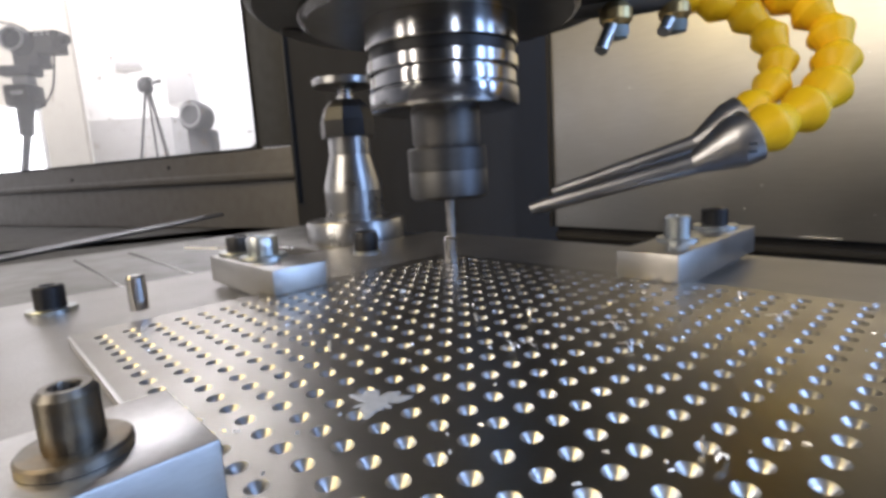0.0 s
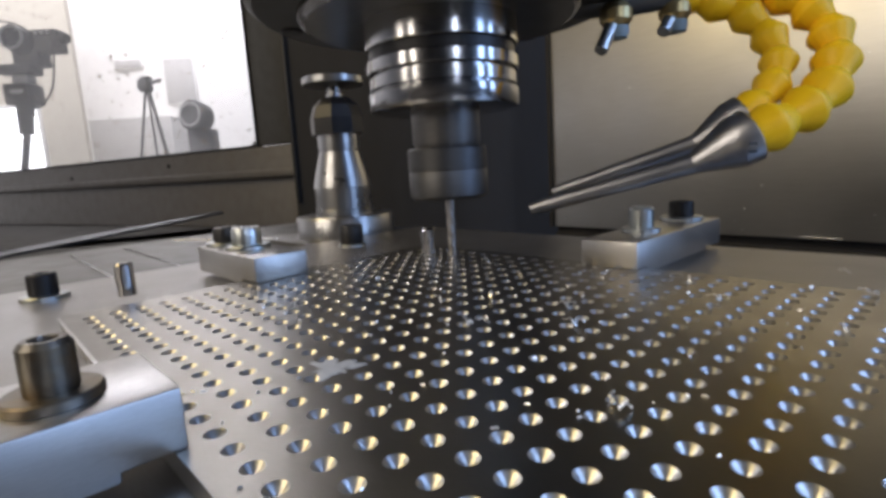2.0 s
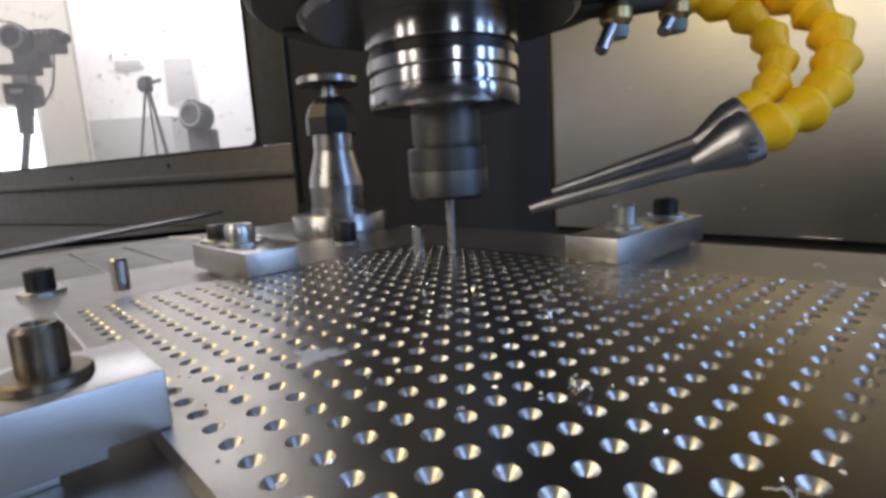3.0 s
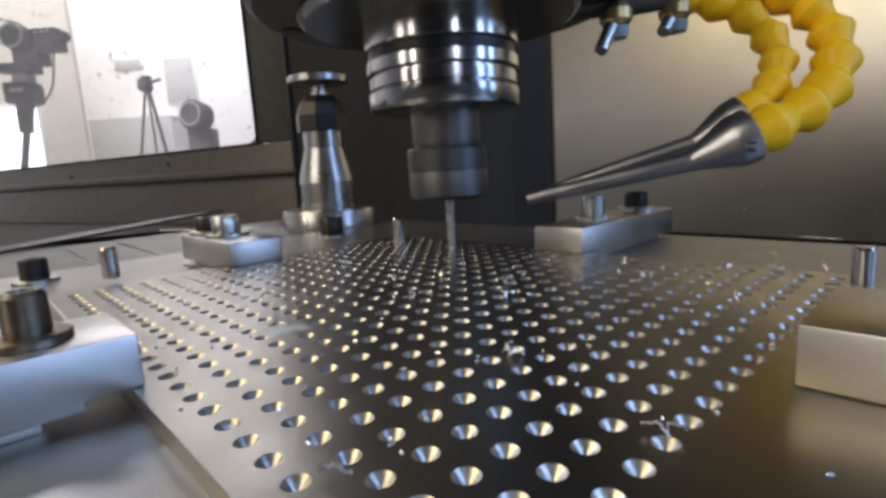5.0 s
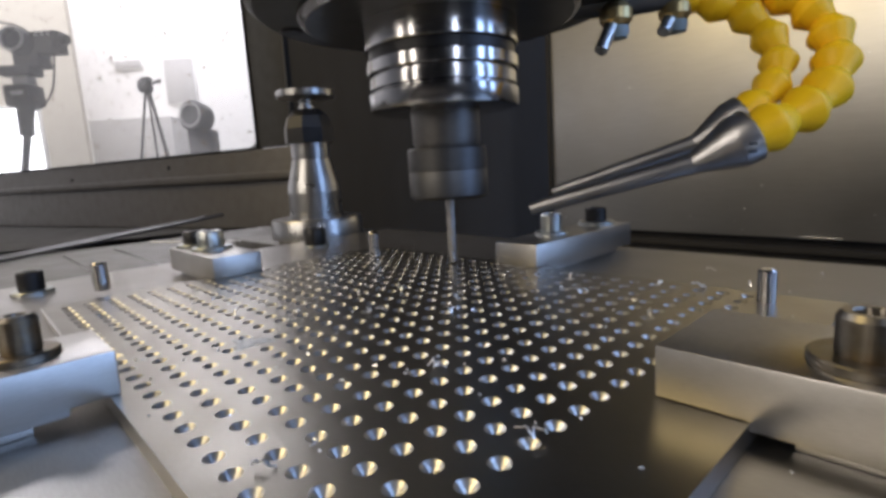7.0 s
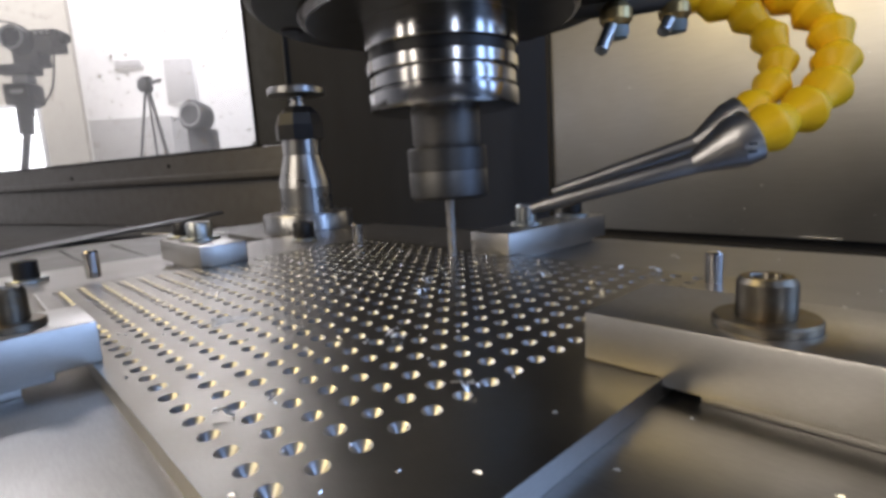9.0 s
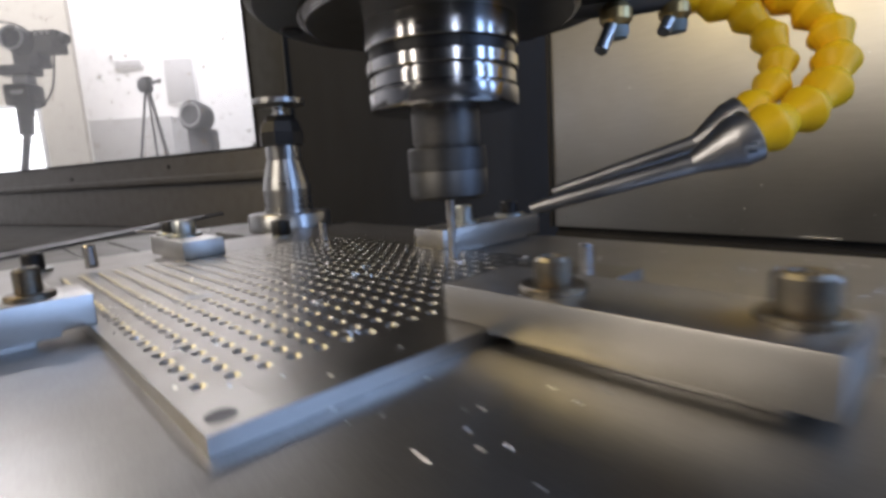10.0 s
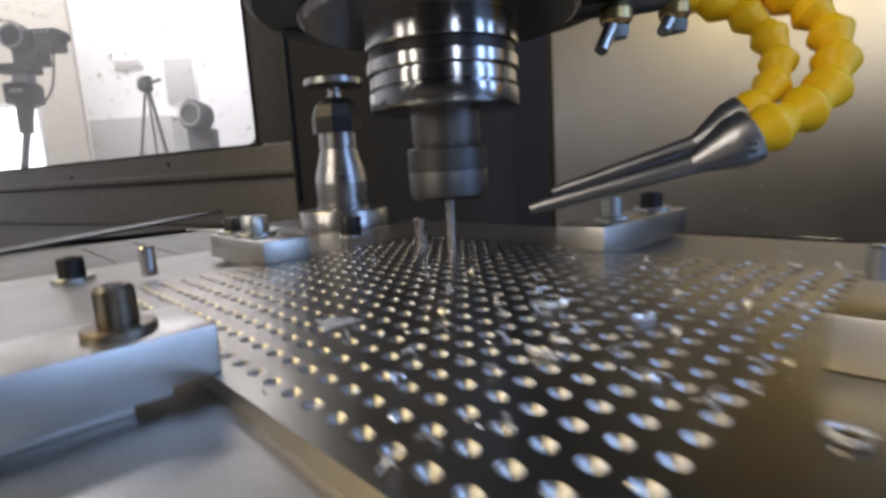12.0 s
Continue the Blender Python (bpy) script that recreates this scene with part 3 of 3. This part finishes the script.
# ---- column and back panel, carried along with the head ----
def back():
    # column carried on above the view so the plates reflect dark
    col = heads(tagged(part("wall_column", box(-215, 330, 770, 800, -400, 1500, 2), COLUMN_DARK), "dark column cover behind the spindle", "cover", kind="structure"))
    part("edge_strip", box(-212, -208, 764, 769.5, 0, 240, 0.5), RUBBER, col, "dark edge strip")
    pan = heads(tagged(part("wall_panel", box(-370, 420, 541, 549, -43, 215, 1), PANEL_STEEL, at=on_table(0, 0)), "brushed stainless back panel", "panel", kind="structure"))
    low = heads(tagged(part("wall_lower", box(-372, 420, 551, 560, -420, -44, 1), COLUMN_DARK, at=on_table(0, 0)), "dark lower cover of the column", "cover", kind="structure"))
    # added strip, no real trim: hides the bright reflection on the panel's end
    part("end_mask", box(-375, -370.3, 538, 552, -43, 215, 0.5), COLUMN_DARK, pan, "dark strip added over the panel's bright end")
    # added out of view: keeps the base plate from mirroring a bright upper panel
    up = heads(tagged(part("wall_upper", box(-370, 420, 541, 549, 215.5, 1500, 1), COLUMN_DARK, at=on_table(0, 0)), "unseen dark sheet added above the panel to darken reflections", "cover", kind="structure"))
    bed = heads(tagged(part("wall_saddle", box(-372, 420, 545, 550.5, -58, -52, 1), COLUMN_DARK, at=on_table(0, 0)), "dark rail below the panel", "rail", kind="structure"))
    for x, z, r in ((-142, 5, 1.0), (-156, -17, 0.9), (-157, -37, 0.8), (-164, -29, 0.6), (-353, -31, 1.3), (-352, 158, 0.7), (-270, 111, 0.8), (-71, 109, 0.6), (-60, -20, 0.7), (-205, -25, 0.6)):
        part("speck", lathe([(0, -r), (r * 0.9, -r * 0.4), (r, r * 0.3), (0, r)], 7, m=Matrix.Translation((x, 540.2, z))), CHIP, pan, "bright metal speck")
    part("bright_line", box(-111, -80, 540.3, 540.9, -42, -41, 0.2), CHIP, pan, "thin bright line")


back()


# ---- enclosure side with its window ----
def enclosure():
    p0 = Vector((-1.1916, 1.419, 0))
    along = Vector((0.8691, -0.4946, 0))
    m = Matrix.Translation(p0) @ Matrix.Rotation(math.atan2(along.y, along.x), 4, "Z")
    # wall coordinates: x along the wall, y away from the camera, z up
    w = tagged(part("wall_enclosure", box(-900, 1130, 0, 25, -700, 92, 2), FRAME_GREY, at=m), "grey sheet-metal enclosure wall below the window", "wall", kind="structure")
    # post turned from the light: its shade is in the material
    part("post", box(1012, 1130, 0, 25, 94, 2300, 2), SHADED_GREY, w, "enclosure post with its shade in the colour")
    # lintel and post reach far above the view to block the room lamps
    part("lintel", box(-900, 1010, 0, 25, 680, 2300, 2), FRAME_GREY, w)
    part("seal", box(-900, 1008, -3, 12, 92.5, 95.5, 1), RUBBER, w, "black rubber window seal")
    part("seal", box(1008.5, 1011.5, -3, 12, 92.5, 680, 1), RUBBER, w, "black rubber window seal")
    part("moulding", box(-900, 1125, -14, -0.5, 38, 52, 3), FRAME_GREY, w, "raised sheet-metal moulding")
    fil = bmesh.new()
    arc = [(1011.4 - 26 + 26 * math.sin(k * math.pi / 16), 95.6 + 26 - 26 * math.cos(k * math.pi / 16)) for k in range(9)] + [(1011.4, 95.6)]
    fil = prism([(x, z) for x, z in arc], -11, 0, 0)
    fil.transform(Matrix(((1, 0, 0, 0), (0, 0, 1, 11), (0, 1, 0, 0), (0, 0, 0, 1))))
    part("corner", fil, SHADED_GREY, w, "rounded window corner")
    pane = part("pane", box(-900, 1011, 13, 18, 92, 680, 0), PANE, w, "clear pane with glare haze mixed in and dirt specks")
    pane.visible_shadow = False
    for x, z in ((369, 62), (748, 72)):
        part("rivet", lathe([(0, 0), (4.5, 0), (3.6, 2.2), (0, 3)], 16, m=Matrix.Translation((x, -0.3, z)) @ Matrix.Rotation(radians(90), 4, "X")), RUBBER, w)
    def slab(name, pts, mat, label, thick=6):
        bm = bmesh.new()
        top = [bm.verts.new(p) for p in pts]
        f = bm.faces.new(top)
        r = bmesh.ops.extrude_face_region(bm, geom=[f])
        for v in r["geom"]:
            if isinstance(v, bmesh.types.BMVert):
                v.co.z -= thick
        return tagged(part(name, bm, mat, smooth=0), label, "ledge", kind="structure")

    A0, A1 = Vector((-405, 465, -18)), Vector((-378, 956, -18))
    far = A1 - (A1 - A0) * 0.12
    near = A0 - (A1 - A0) * 0.4
    slab("ledge_channel", [Vector((-416, 269, -48)), Vector((-377, 966, -48)), Vector((-262, 895, -48)), Vector((-1600, 1656, -48)), Vector((-1600, 300, -48))], CHANNEL,
         "dark channel below the window", 2)
    slab("ledge_rim", [near + Vector((3, -3, 1)), far + Vector((3, -3, 1)), far + Vector((-4, 3, 4)), near + Vector((-4, 3, 4))], SHADED_GREY, "thin folded sheet rim", 3)
    # added apron and side sheet, unseen, close the work space and darken reflections
    tagged(part("wall_front", box(-900, 1100, -480, -455, -700, 70, 3), FRAME_GREY), "unseen grey apron added to darken the panel's reflection", "wall", kind="structure")
    tagged(part("wall_side", box(1080, 1100, -450, 760, -700, -180, 3), FRAME_GREY), "unseen grey side sheet added to dim reflections", "wall", kind="structure")
    tagged(part("wall_tray", box(-1200, 1075, -450, 765, -460, -440, 0), COLUMN_DARK), "dark chip tray under the table", "tray", kind="structure")


enclosure()


# ---- the workshop round the machine ----
def room():
    fl = tagged(part("floor", box(-6000, 5000, -5000, 6500, -1020, -1000, 0), FLOOR_GREY), "grey workshop floor", "floor", kind="structure")
    # ceiling, east and south walls are unseen, kept grey so reflections stay dark
    tagged(part("ceiling", box(-6000, 5000, -5000, 6500, 2700, 2720, 0), GREY_WALL), "grey workshop ceiling", "ceiling", kind="structure")
    for nm, b in (("wall_north", (-6000, 5000, 4900, 5000)), ("wall_west", (-5100, -5000, -5000, 4900)), ("wall_east", (4900, 5000, -5000, 4900)), ("wall_south", (-5000, 4900, -5000, -4900))):
        tagged(part(nm, box(*b, -1000, 2700, 0), WHITE_WALL if nm in ("wall_north", "wall_west") else GREY_WALL), "plain painted workshop wall", "wall", kind="structure")


room()


# ---- things outside, seen through the window ----
def outside():
    cam_rig = thing("studio_camera", Matrix.Translation((-1.2, 1.58, 0)), "dark studio camera with a side monitor and cables on a stand", "camera")
    face = Matrix.Rotation(radians(82), 4, "X")
    lens = part("lens", lathe([(0, -30), (32, -30), (36, -20), (36, 20), (30, 26), (28, 12), (0, 10)], 32, m=Matrix.Translation((0, 0, 474)) @ face), DEVICE_DARK, cam_rig)
    part("lens_ring", lathe([(29, 24), (35, 24), (35, 29), (29, 29), (29, 24)], 32, m=Matrix.Translation((0, 0, 474)) @ face), PAPER, lens, "pale ring round the lens")
    part("lens_glass", lathe([(0, 14), (14, 15), (26, 13), (0, 12.5)], 24, m=Matrix.Translation((0, 0, 474)) @ face), RUBBER, lens, "black lens glass")
    part("camera_body", box(-38, 42, 12, 70, 405, 505, 7), DEVICE_DARK, cam_rig)
    side = part("monitor", box(56, 126, -20, 25, 432, 496, 5), DEVICE_DARK, cam_rig, "dark monitor held at the side")
    for k in range(3):
        part("knob", lathe([(0, 0), (5, 0), (5, 5), (0, 6)], 12, m=Matrix.Translation((70 + 18 * k, -21, 484)) @ Matrix.Rotation(radians(90), 4, "X")), PAPER, side, "small pale knob")
    part("monitor_plate", box(62, 112, -23, -21, 440, 470, 1), DEVICE_GREY, side, "grey plate")
    part("monitor_end", lathe([(0, -10), (15, -10), (18, 0), (14, 10), (0, 10)], 20, m=Matrix.Translation((134, 0, 472)) @ Matrix.Rotation(radians(90), 4, "Y")), DEVICE_DARK, cam_rig)
    part("arm", box(40, 60, 5, 20, 452, 478, 3), DEVICE_DARK, cam_rig)
    part("mount", box(-66, 24, -10, 50, 379, 409, 5), DEVICE_DARK, cam_rig)
    part("stem", box(-40, 6, 0, 38, 352, 380, 4), PAPER, cam_rig, "pale stem of the head")
    head = part("tilt_head", box(-58, 16, -20, 50, 292, 353, 7), DEVICE_DARK, cam_rig)
    part("head_plate", box(-34, 4, -23, -20.5, 322, 334, 1), PAPER, head, "pale plate")
    part("post", tube([(-11, 0, 296), (-18, 0, 262), (-24, 0, 206)], [24, 21, 19], 18), DEVICE_DARK, cam_rig)
    part("rod", tube([(-24, 0, 206), (-48, 0, 110), (-48, 0, -999)], 10, 12), DEVICE_GREY, cam_rig)
    part("cable", tube([(97, 0, 432), (95, -3, 405), (91, -5, 377), (82, -5, 340), (66, -5, 312), (45, -4, 290), (27, -3, 281), (8, -2, 283)], 2.6, 8), RUBBER, cam_rig, "thin dark cable")
    part("cable", tube([(-60, 0, 532), (-42, 0, 529), (-2, 0, 521), (22, 5, 506), (32, 10, 490)], 2.6, 8), RUBBER, cam_rig, "thin dark cable")
    tri = thing("tripod", Matrix.Translation((-1.66, 3.1, -1.0)), "grey tripod with a small head standing in the workshop", "tripod")
    part("tripod_head", box(-42, 22, -36, 36, 1566, 1636, 14), DEVICE_DARK, tri)
    part("top_plate", box(-20, 24, -30, 30, 1637, 1650, 4), DEVICE_DARK, tri)
    part("pan_handle", tube([(15, 0, 1606), (50, -10, 1618), (88, -20, 1624)], [6, 8, 11], 10), DEVICE_DARK, tri)
    part("centre_column", tube([(0, 0, 1566), (6, 0, 820)], 7, 10), DEVICE_GREY, tri)
    for x, y in ((-300, -100), (120, 260), (300, -160)):
        leg = part("leg", tube([(x * 0.04, y * 0.04, 1570), (x * 0.5, y * 0.5, 800), (x, y, 12)], [8, 7, 5], 10), DEVICE_GREY, tri)
        part("rubber_foot", lathe([(0, 0), (16, 0), (14, 16), (7, 22), (0, 22)], 12, m=Matrix.Translation((x, y, 0))), RUBBER, leg)
        part("clip", lathe([(0, -14), (11, -14), (12, 0), (11, 14), (0, 14)], 12, m=Matrix.Translation((x * 0.5, y * 0.5, 800))), DEVICE_DARK, leg)
    fan = thing("drum_heater", Matrix.Translation((-1.4, 3.15, -1.0)), "round grey drum heater on a square pedestal", "heater")
    part("pedestal", box(-62, 75, -60, 60, 0, 1340, 8), DEVICE_GREY, fan)
    tilt = Matrix.Translation((-5, -20, 1415)) @ Matrix.Rotation(radians(82), 4, "X") @ Matrix.Rotation(radians(-14), 4, "Y")
    part("drum", lathe([(0, -60), (66, -60), (82, -45), (88, 50), (80, 58), (48, 60), (0, 48)], 36, m=tilt), DEVICE_DARK, fan)
    part("grille_ring", lathe([(60, 60), (70, 60), (70, 66), (60, 66), (60, 60)], 36, m=tilt), PAPER, fan, "pale ring round the grille")
    part("bracket", box(-96, -70, -30, 10, 1385, 1440, 5), DEVICE_DARK, fan)
    for nm, x0, x1, z0, z1, lab in (("poster", -2440, -2180, 757, 1150, "pale grey notice in a thin frame"), ("poster", -2880, -2640, 1090, 1160, "small pale grey notice on the wall")):
        ob = tagged(part(nm, box(x0, x1, 4880, 4896, z0, z1, 1), PAPER), lab, "poster")
        part("frame", box(x0 - 14, x1 + 14, 4885, 4899, z0 - 14, z1 + 14, 1), WHITE_WALL, ob)
    tagged(part("low_cabinet", box(-2950, -2250, 4500, 4890, -999, 600, 4), PAPER), "pale grey low cabinet against the wall", "cabinet")
    tagged(part("wall_pier", box(-4400, -2425, 3650, 3690, -999, 2699, 3), CREAM_WALL), "cream wall pier", "wall", kind="structure")
    win = tagged(part("window_outer", box(-3500, -2720, 3632, 3640, -200, 600, 2), GLOW_PANE), "bright daylit workshop window in the pier", "window", kind="structure")
    for x0, x1, z0, z1 in ((-3520, -2700, 600.5, 622), (-3520, -2700, -222, -200.5), (-2719.5, -2700, -200, 600)):
        part("window_frame", box(x0, x1, 3624, 3649, z0, z1, 2), WHITE_WALL, win, "white window frame")


outside()


# ---- chips and spilt coolant ----
def chip_mesh(seed, length, turns, width):
    r = random.Random(seed)
    bm = bmesh.new()
    n = max(16, int(turns * 9))
    rows = []
    for k in range(n):
        a = 2 * math.pi * turns * k / n
        rad = 0.7 + 0.25 * math.sin(k * 1.7 + seed)
        c = Vector((length * (k / n - 0.5), rad * math.cos(a), 0.75 + rad * math.sin(a)))
        c.y += 1.6 * math.sin(3.0 * k / n + seed) + r.uniform(-0.25, 0.25)
        c.z += r.uniform(-0.15, 0.25)
        w = width * (0.5 + 0.5 * math.sin(math.pi * (k + 0.7) / n))
        rows.append([bm.verts.new(c + Vector((-w / 2, 0, 0))), bm.verts.new(c + Vector((w / 2, r.uniform(-0.1, 0.1), 0))),
                     bm.verts.new(c + Vector((w / 2, 0, 0.14))), bm.verts.new(c + Vector((-w / 2, 0, 0.14)))])
    for p, q in zip(rows, rows[1:]):
        for k in range(4):
            bm.faces.new((p[k], p[(k + 1) % 4], q[(k + 1) % 4], q[k]))
    bm.faces.new(rows[0])
    bm.faces.new(rows[-1])
    low = min(v.co.z for v in bm.verts)
    for v in bm.verts:
        v.co.z = (v.co.z - low) * MM
        v.co.x *= MM
        v.co.y *= MM
    me = bpy.data.meshes.new("metal_chip")
    bm.to_mesh(me)
    bm.free()
    me.materials.append(CHIP)
    return me


CHIPS = [chip_mesh(1, 1.5, 0.8, 0.7), chip_mesh(2, 1.9, 1.6, 0.55), chip_mesh(3, 7.0, 4.5, 0.85), chip_mesh(4, 10.5, 6.5, 0.95), chip_mesh(5, 1.6, 0.5, 1.3)]
RING = tube([(2.3 * math.cos(k * 0.52), 2.3 * math.sin(k * 0.5), 0.7 + 0.15 * math.sin(k)) for k in range(12)], 0.55, 8)


def chip(kind, s, t, z, turn):
    ob = new("metal_chip", CHIPS[kind])
    ob.matrix_basis = on_table(s, t, z, turn)
    lab = "long curled bright aluminium chip on the steel plate" if kind in (2, 3) else "small bright curled aluminium chip"
    return tagged(ob, lab, "metal chip", "metal chips")


rnd = random.Random(11)
ON_BASE = [(2, 58, 57), (1, 65, 63), (3, 84, 79), (2, 94, 77), (2, 54, 152), (2, 67, 165), (2, 100, 155), (2, 106, 148), (0, 76, 181), (0, 95, 128), (4, 92, 126),
           (1, 97, 97), (1, 52, 137), (2, 66, 128), (0, 73, 130), (0, 104, 185), (1, 103, 222), (0, 88, 151), (4, 38, 25), (4, 23, 22), (4, 17, -3), (0, -40, 196), (0, -58, 213)]
for k, s_, t_ in ON_BASE:
    rides(chip(k, s_, t_, -4, rnd.uniform(0, 180)))
ON_SHEET = [(1, -128, 112), (0, -137, 99), (4, -59, 168), (0, -89, 160), (1, -75, 143), (0, -47, 169), (0, -64, 71), (1, -104, 115), (0, -112, 91), (1, -33, 61),
            (0, -57, 28), (1, -94, 103), (1, -115, 88), (1, -67, 71), (1, -46, 131), (0, -45, 168), (0, -165, 152), (4, -180, 108), (0, -150, 60)]
for k, s_, t_ in ON_SHEET:
    rides(chip(k, s_, t_, 0, rnd.uniform(0, 180)))
# chips that the drill throws down late in the clip
FALLING = [(chip(k, s_, t_, 0, rnd.uniform(0, 180)), n) for n, (k, s_, t_) in enumerate((
    (3, -82, 92), (2, -64, 64), (1, -54, 73), (1, -44, 66), (1, -34, 64), (0, -32, 81), (0, -29, 85), (1, -47, 112), (1, -45, 119), (0, -87, 79), (1, -85, 48),
    (1, -68, 81), (1, -57, 21), (2, -60, 95), (1, -50, 90), (0, -72, 104), (1, -40, 100), (0, -105, 46), (1, -62, 120), (0, -76, 66),
    (1, -92, 118), (0, -81, 126), (1, -70, 136), (1, -58, 142), (0, -97, 88), (1, -101, 72), (0, -48, 148), (1, -36, 124), (0, -66, 52), (1, -78, 38), (0, -52, 38), (1, -90, 62)))]


ring = tagged(part("metal_chip", RING, CHIP, at=on_table(-18, 63.5, 0)), "thick bright ring-shaped aluminium chip", "metal chip", "metal chips")
FALLING.append((ring, 20))
rides(tagged(part("metal_chip", tube([(-38, -11, 10.3), (-20, -2, 10.1), (-2, 9, 10.4), (10, 14, 10.6), (26, 15, 11.2)], 0.32, 6), CHIP, at=on_table(-277, 89, 0)),
             "long thin straight chip lying across the clamp", "metal chip", "metal chips"))


def puddles():
    for s_, t_, r0, lobe, mat, lab in ((29, 6, 7.0, 0.06, OIL, "flat grey spill of coolant with bluish drops"), (-118, 51, 4.6, 0.3, FROTH, "pale ragged splash of coolant froth")):
        bm = bmesh.new()
        n = 72
        rings = []
        for f, z in ((1.0, 0.01), (0.96, 0.07), (0.7, 0.11), (0.35, 0.13)):
            ring_ = []
            for k in range(n):
                a = 2 * math.pi * k / n
                r = f * r0 * (1 + f * lobe * (math.sin(3 * a + r0) + 0.7 * math.sin(7 * a + 2) + 0.4 * math.sin(13 * a + 1)))
                ring_.append(bm.verts.new((r * math.cos(a), r * math.sin(a), z)))
            rings.append(ring_)
        for p, q in zip(rings, rings[1:]):
            for k in range(n):
                bm.faces.new((p[k], p[(k + 1) % n], q[(k + 1) % n], q[k]))
        bm.faces.new(rings[-1])
        ob = part("coolant_spill", bm, mat, at=on_table(s_, t_, -4 if s_ > 0 else 0))
        rides(tagged(ob, lab, "spill"))
        if s_ > 0:
            for x, y, r in ((-4.6, -2.6, 1.0), (-4.8, 1.8, 0.9), (1.5, 5.2, 1.0)):
                part("droplet", lathe([(0, 0.1), (r, 0.1), (r * 0.85, 0.35), (r * 0.45, 0.6), (0, 0.68)], 20, m=Matrix.Translation((x, y, 0))), DROP, ob, "bluish drop")


puddles()


def flakes():
    """Fine swarf strewn over the sheet and the base plate."""
    r = random.Random(5)
    v, f = [], []
    for k in range(230):
        if k % 2:
            s_, t_, z = r.uniform(-30, 108), r.uniform(20, 240), -4
            if -26 < s_ < 68 and 83 < t_ < 118:
                continue
        else:
            s_, t_, z = r.uniform(-210, -14), r.uniform(20, 170), 0
        a, w, h = r.uniform(0, 6.28), r.uniform(0.25, 0.7), r.uniform(0.1, 0.22)
        ca, sa_ = math.cos(a), math.sin(a)
        k0 = len(v)
        for x, y, zz in ((-w, -h, 0), (w, -h, 0.03), (w * 0.8, h, 0.12), (-w, h * 1.3, 0.05), (-w * 0.6, -h * 0.5, 0.3), (w * 0.5, h * 0.4, 0.38)):
            v.append(((s_ + x * ca - y * sa_) * MM, (t_ + x * sa_ + y * ca) * MM, (z + zz) * MM))
        f += [tuple(k0 + i for i in q) for q in ((0, 1, 2, 3), (0, 1, 5, 4), (1, 2, 5), (2, 3, 4, 5), (3, 0, 4))]
    me = bpy.data.meshes.new("swarf")
    me.from_pydata(v, [], f)
    me.materials.append(CHIP)
    ob = new("swarf", me)
    ob.matrix_basis = on_table(0, 0)
    rides(tagged(ob, "fine bright swarf strewn over the plates", "swarf", kind="stuff"))


flakes()


def motions():
    for ob in riders:
        b = ob.matrix_basis.copy()
        walk(ob, [(t, Matrix.Translation(d) @ b) for t, d in TABLE])
    head = dict(HEAD)
    spin = 0
    for ob in headers:
        b = ob.matrix_basis.copy()
        name = ob.name.split(".")[0]
        if ob in nozzles:
            # the tip is nudged up by a clamp screw that passes under it (degrees)
            lift = nozzles.index(ob) == 0
            px = [(0, 0), (4.2, 0), (4.8, 1.4), (4.9, 1.9), (5.0, 3.1), (5.1, 1.6), (5.2, 0), (5.5, 0.5), (5.6, 1.5), (5.7, 2.6), (5.9, 3.8), (6.0, 0), (6.2, 0), (6.4, 1.8),
                  (6.5, 2.6), (6.7, 4.2), (6.8, 0), (7.0, 0), (7.2, 1.3), (7.5, 3.0), (7.65, 0), (12, 0)]
            tt, aa = [r[0] for r in px], [r[1] for r in px]
            walk(ob, [(t, Matrix.Translation((0, 0, h)) @ b @ Matrix.Rotation(radians(float(np.interp(t, tt, aa)) * (1.0 if lift else 0.35)), 4, "Y")) for t, h in HEAD])
        elif name in ("tool_holder", "drill_bit"):
            walk(ob, [(t, Matrix.Translation((0, 0, h)) @ b @ Matrix.Rotation(radians(-82 * t * 10), 4, "Z")) for t, h in HEAD])
        else:
            walk(ob, [(t, Matrix.Translation((0, 0, h)) @ b) for t, h in HEAD])
    # late chips wait on top of the head, then drop with the table's run back
    for ob, n in FALLING:
        b = ob.matrix_basis.copy()
        t0 = 10.75 + 0.012 * n
        top = Vector((-0.03 + 0.006 * (n % 10), 0.2 + 0.02 * (n // 10), 0.1505))
        rows = [(0, Matrix.Translation(top) @ b.to_3x3().to_4x4())]
        rows += [(t, Matrix.Translation(top + Vector((0, 0, h))) @ b.to_3x3().to_4x4()) for t, h in HEAD if 0 < t < 10.7]
        edge = top + Vector((0, -0.11, 0.01))
        rows += [(10.7, Matrix.Translation(edge) @ b.to_3x3().to_4x4())]
        rows += [(t, Matrix.Translation(d) @ b) for t, d in TABLE if t > 10.95]
        walk(ob, rows)


motions()
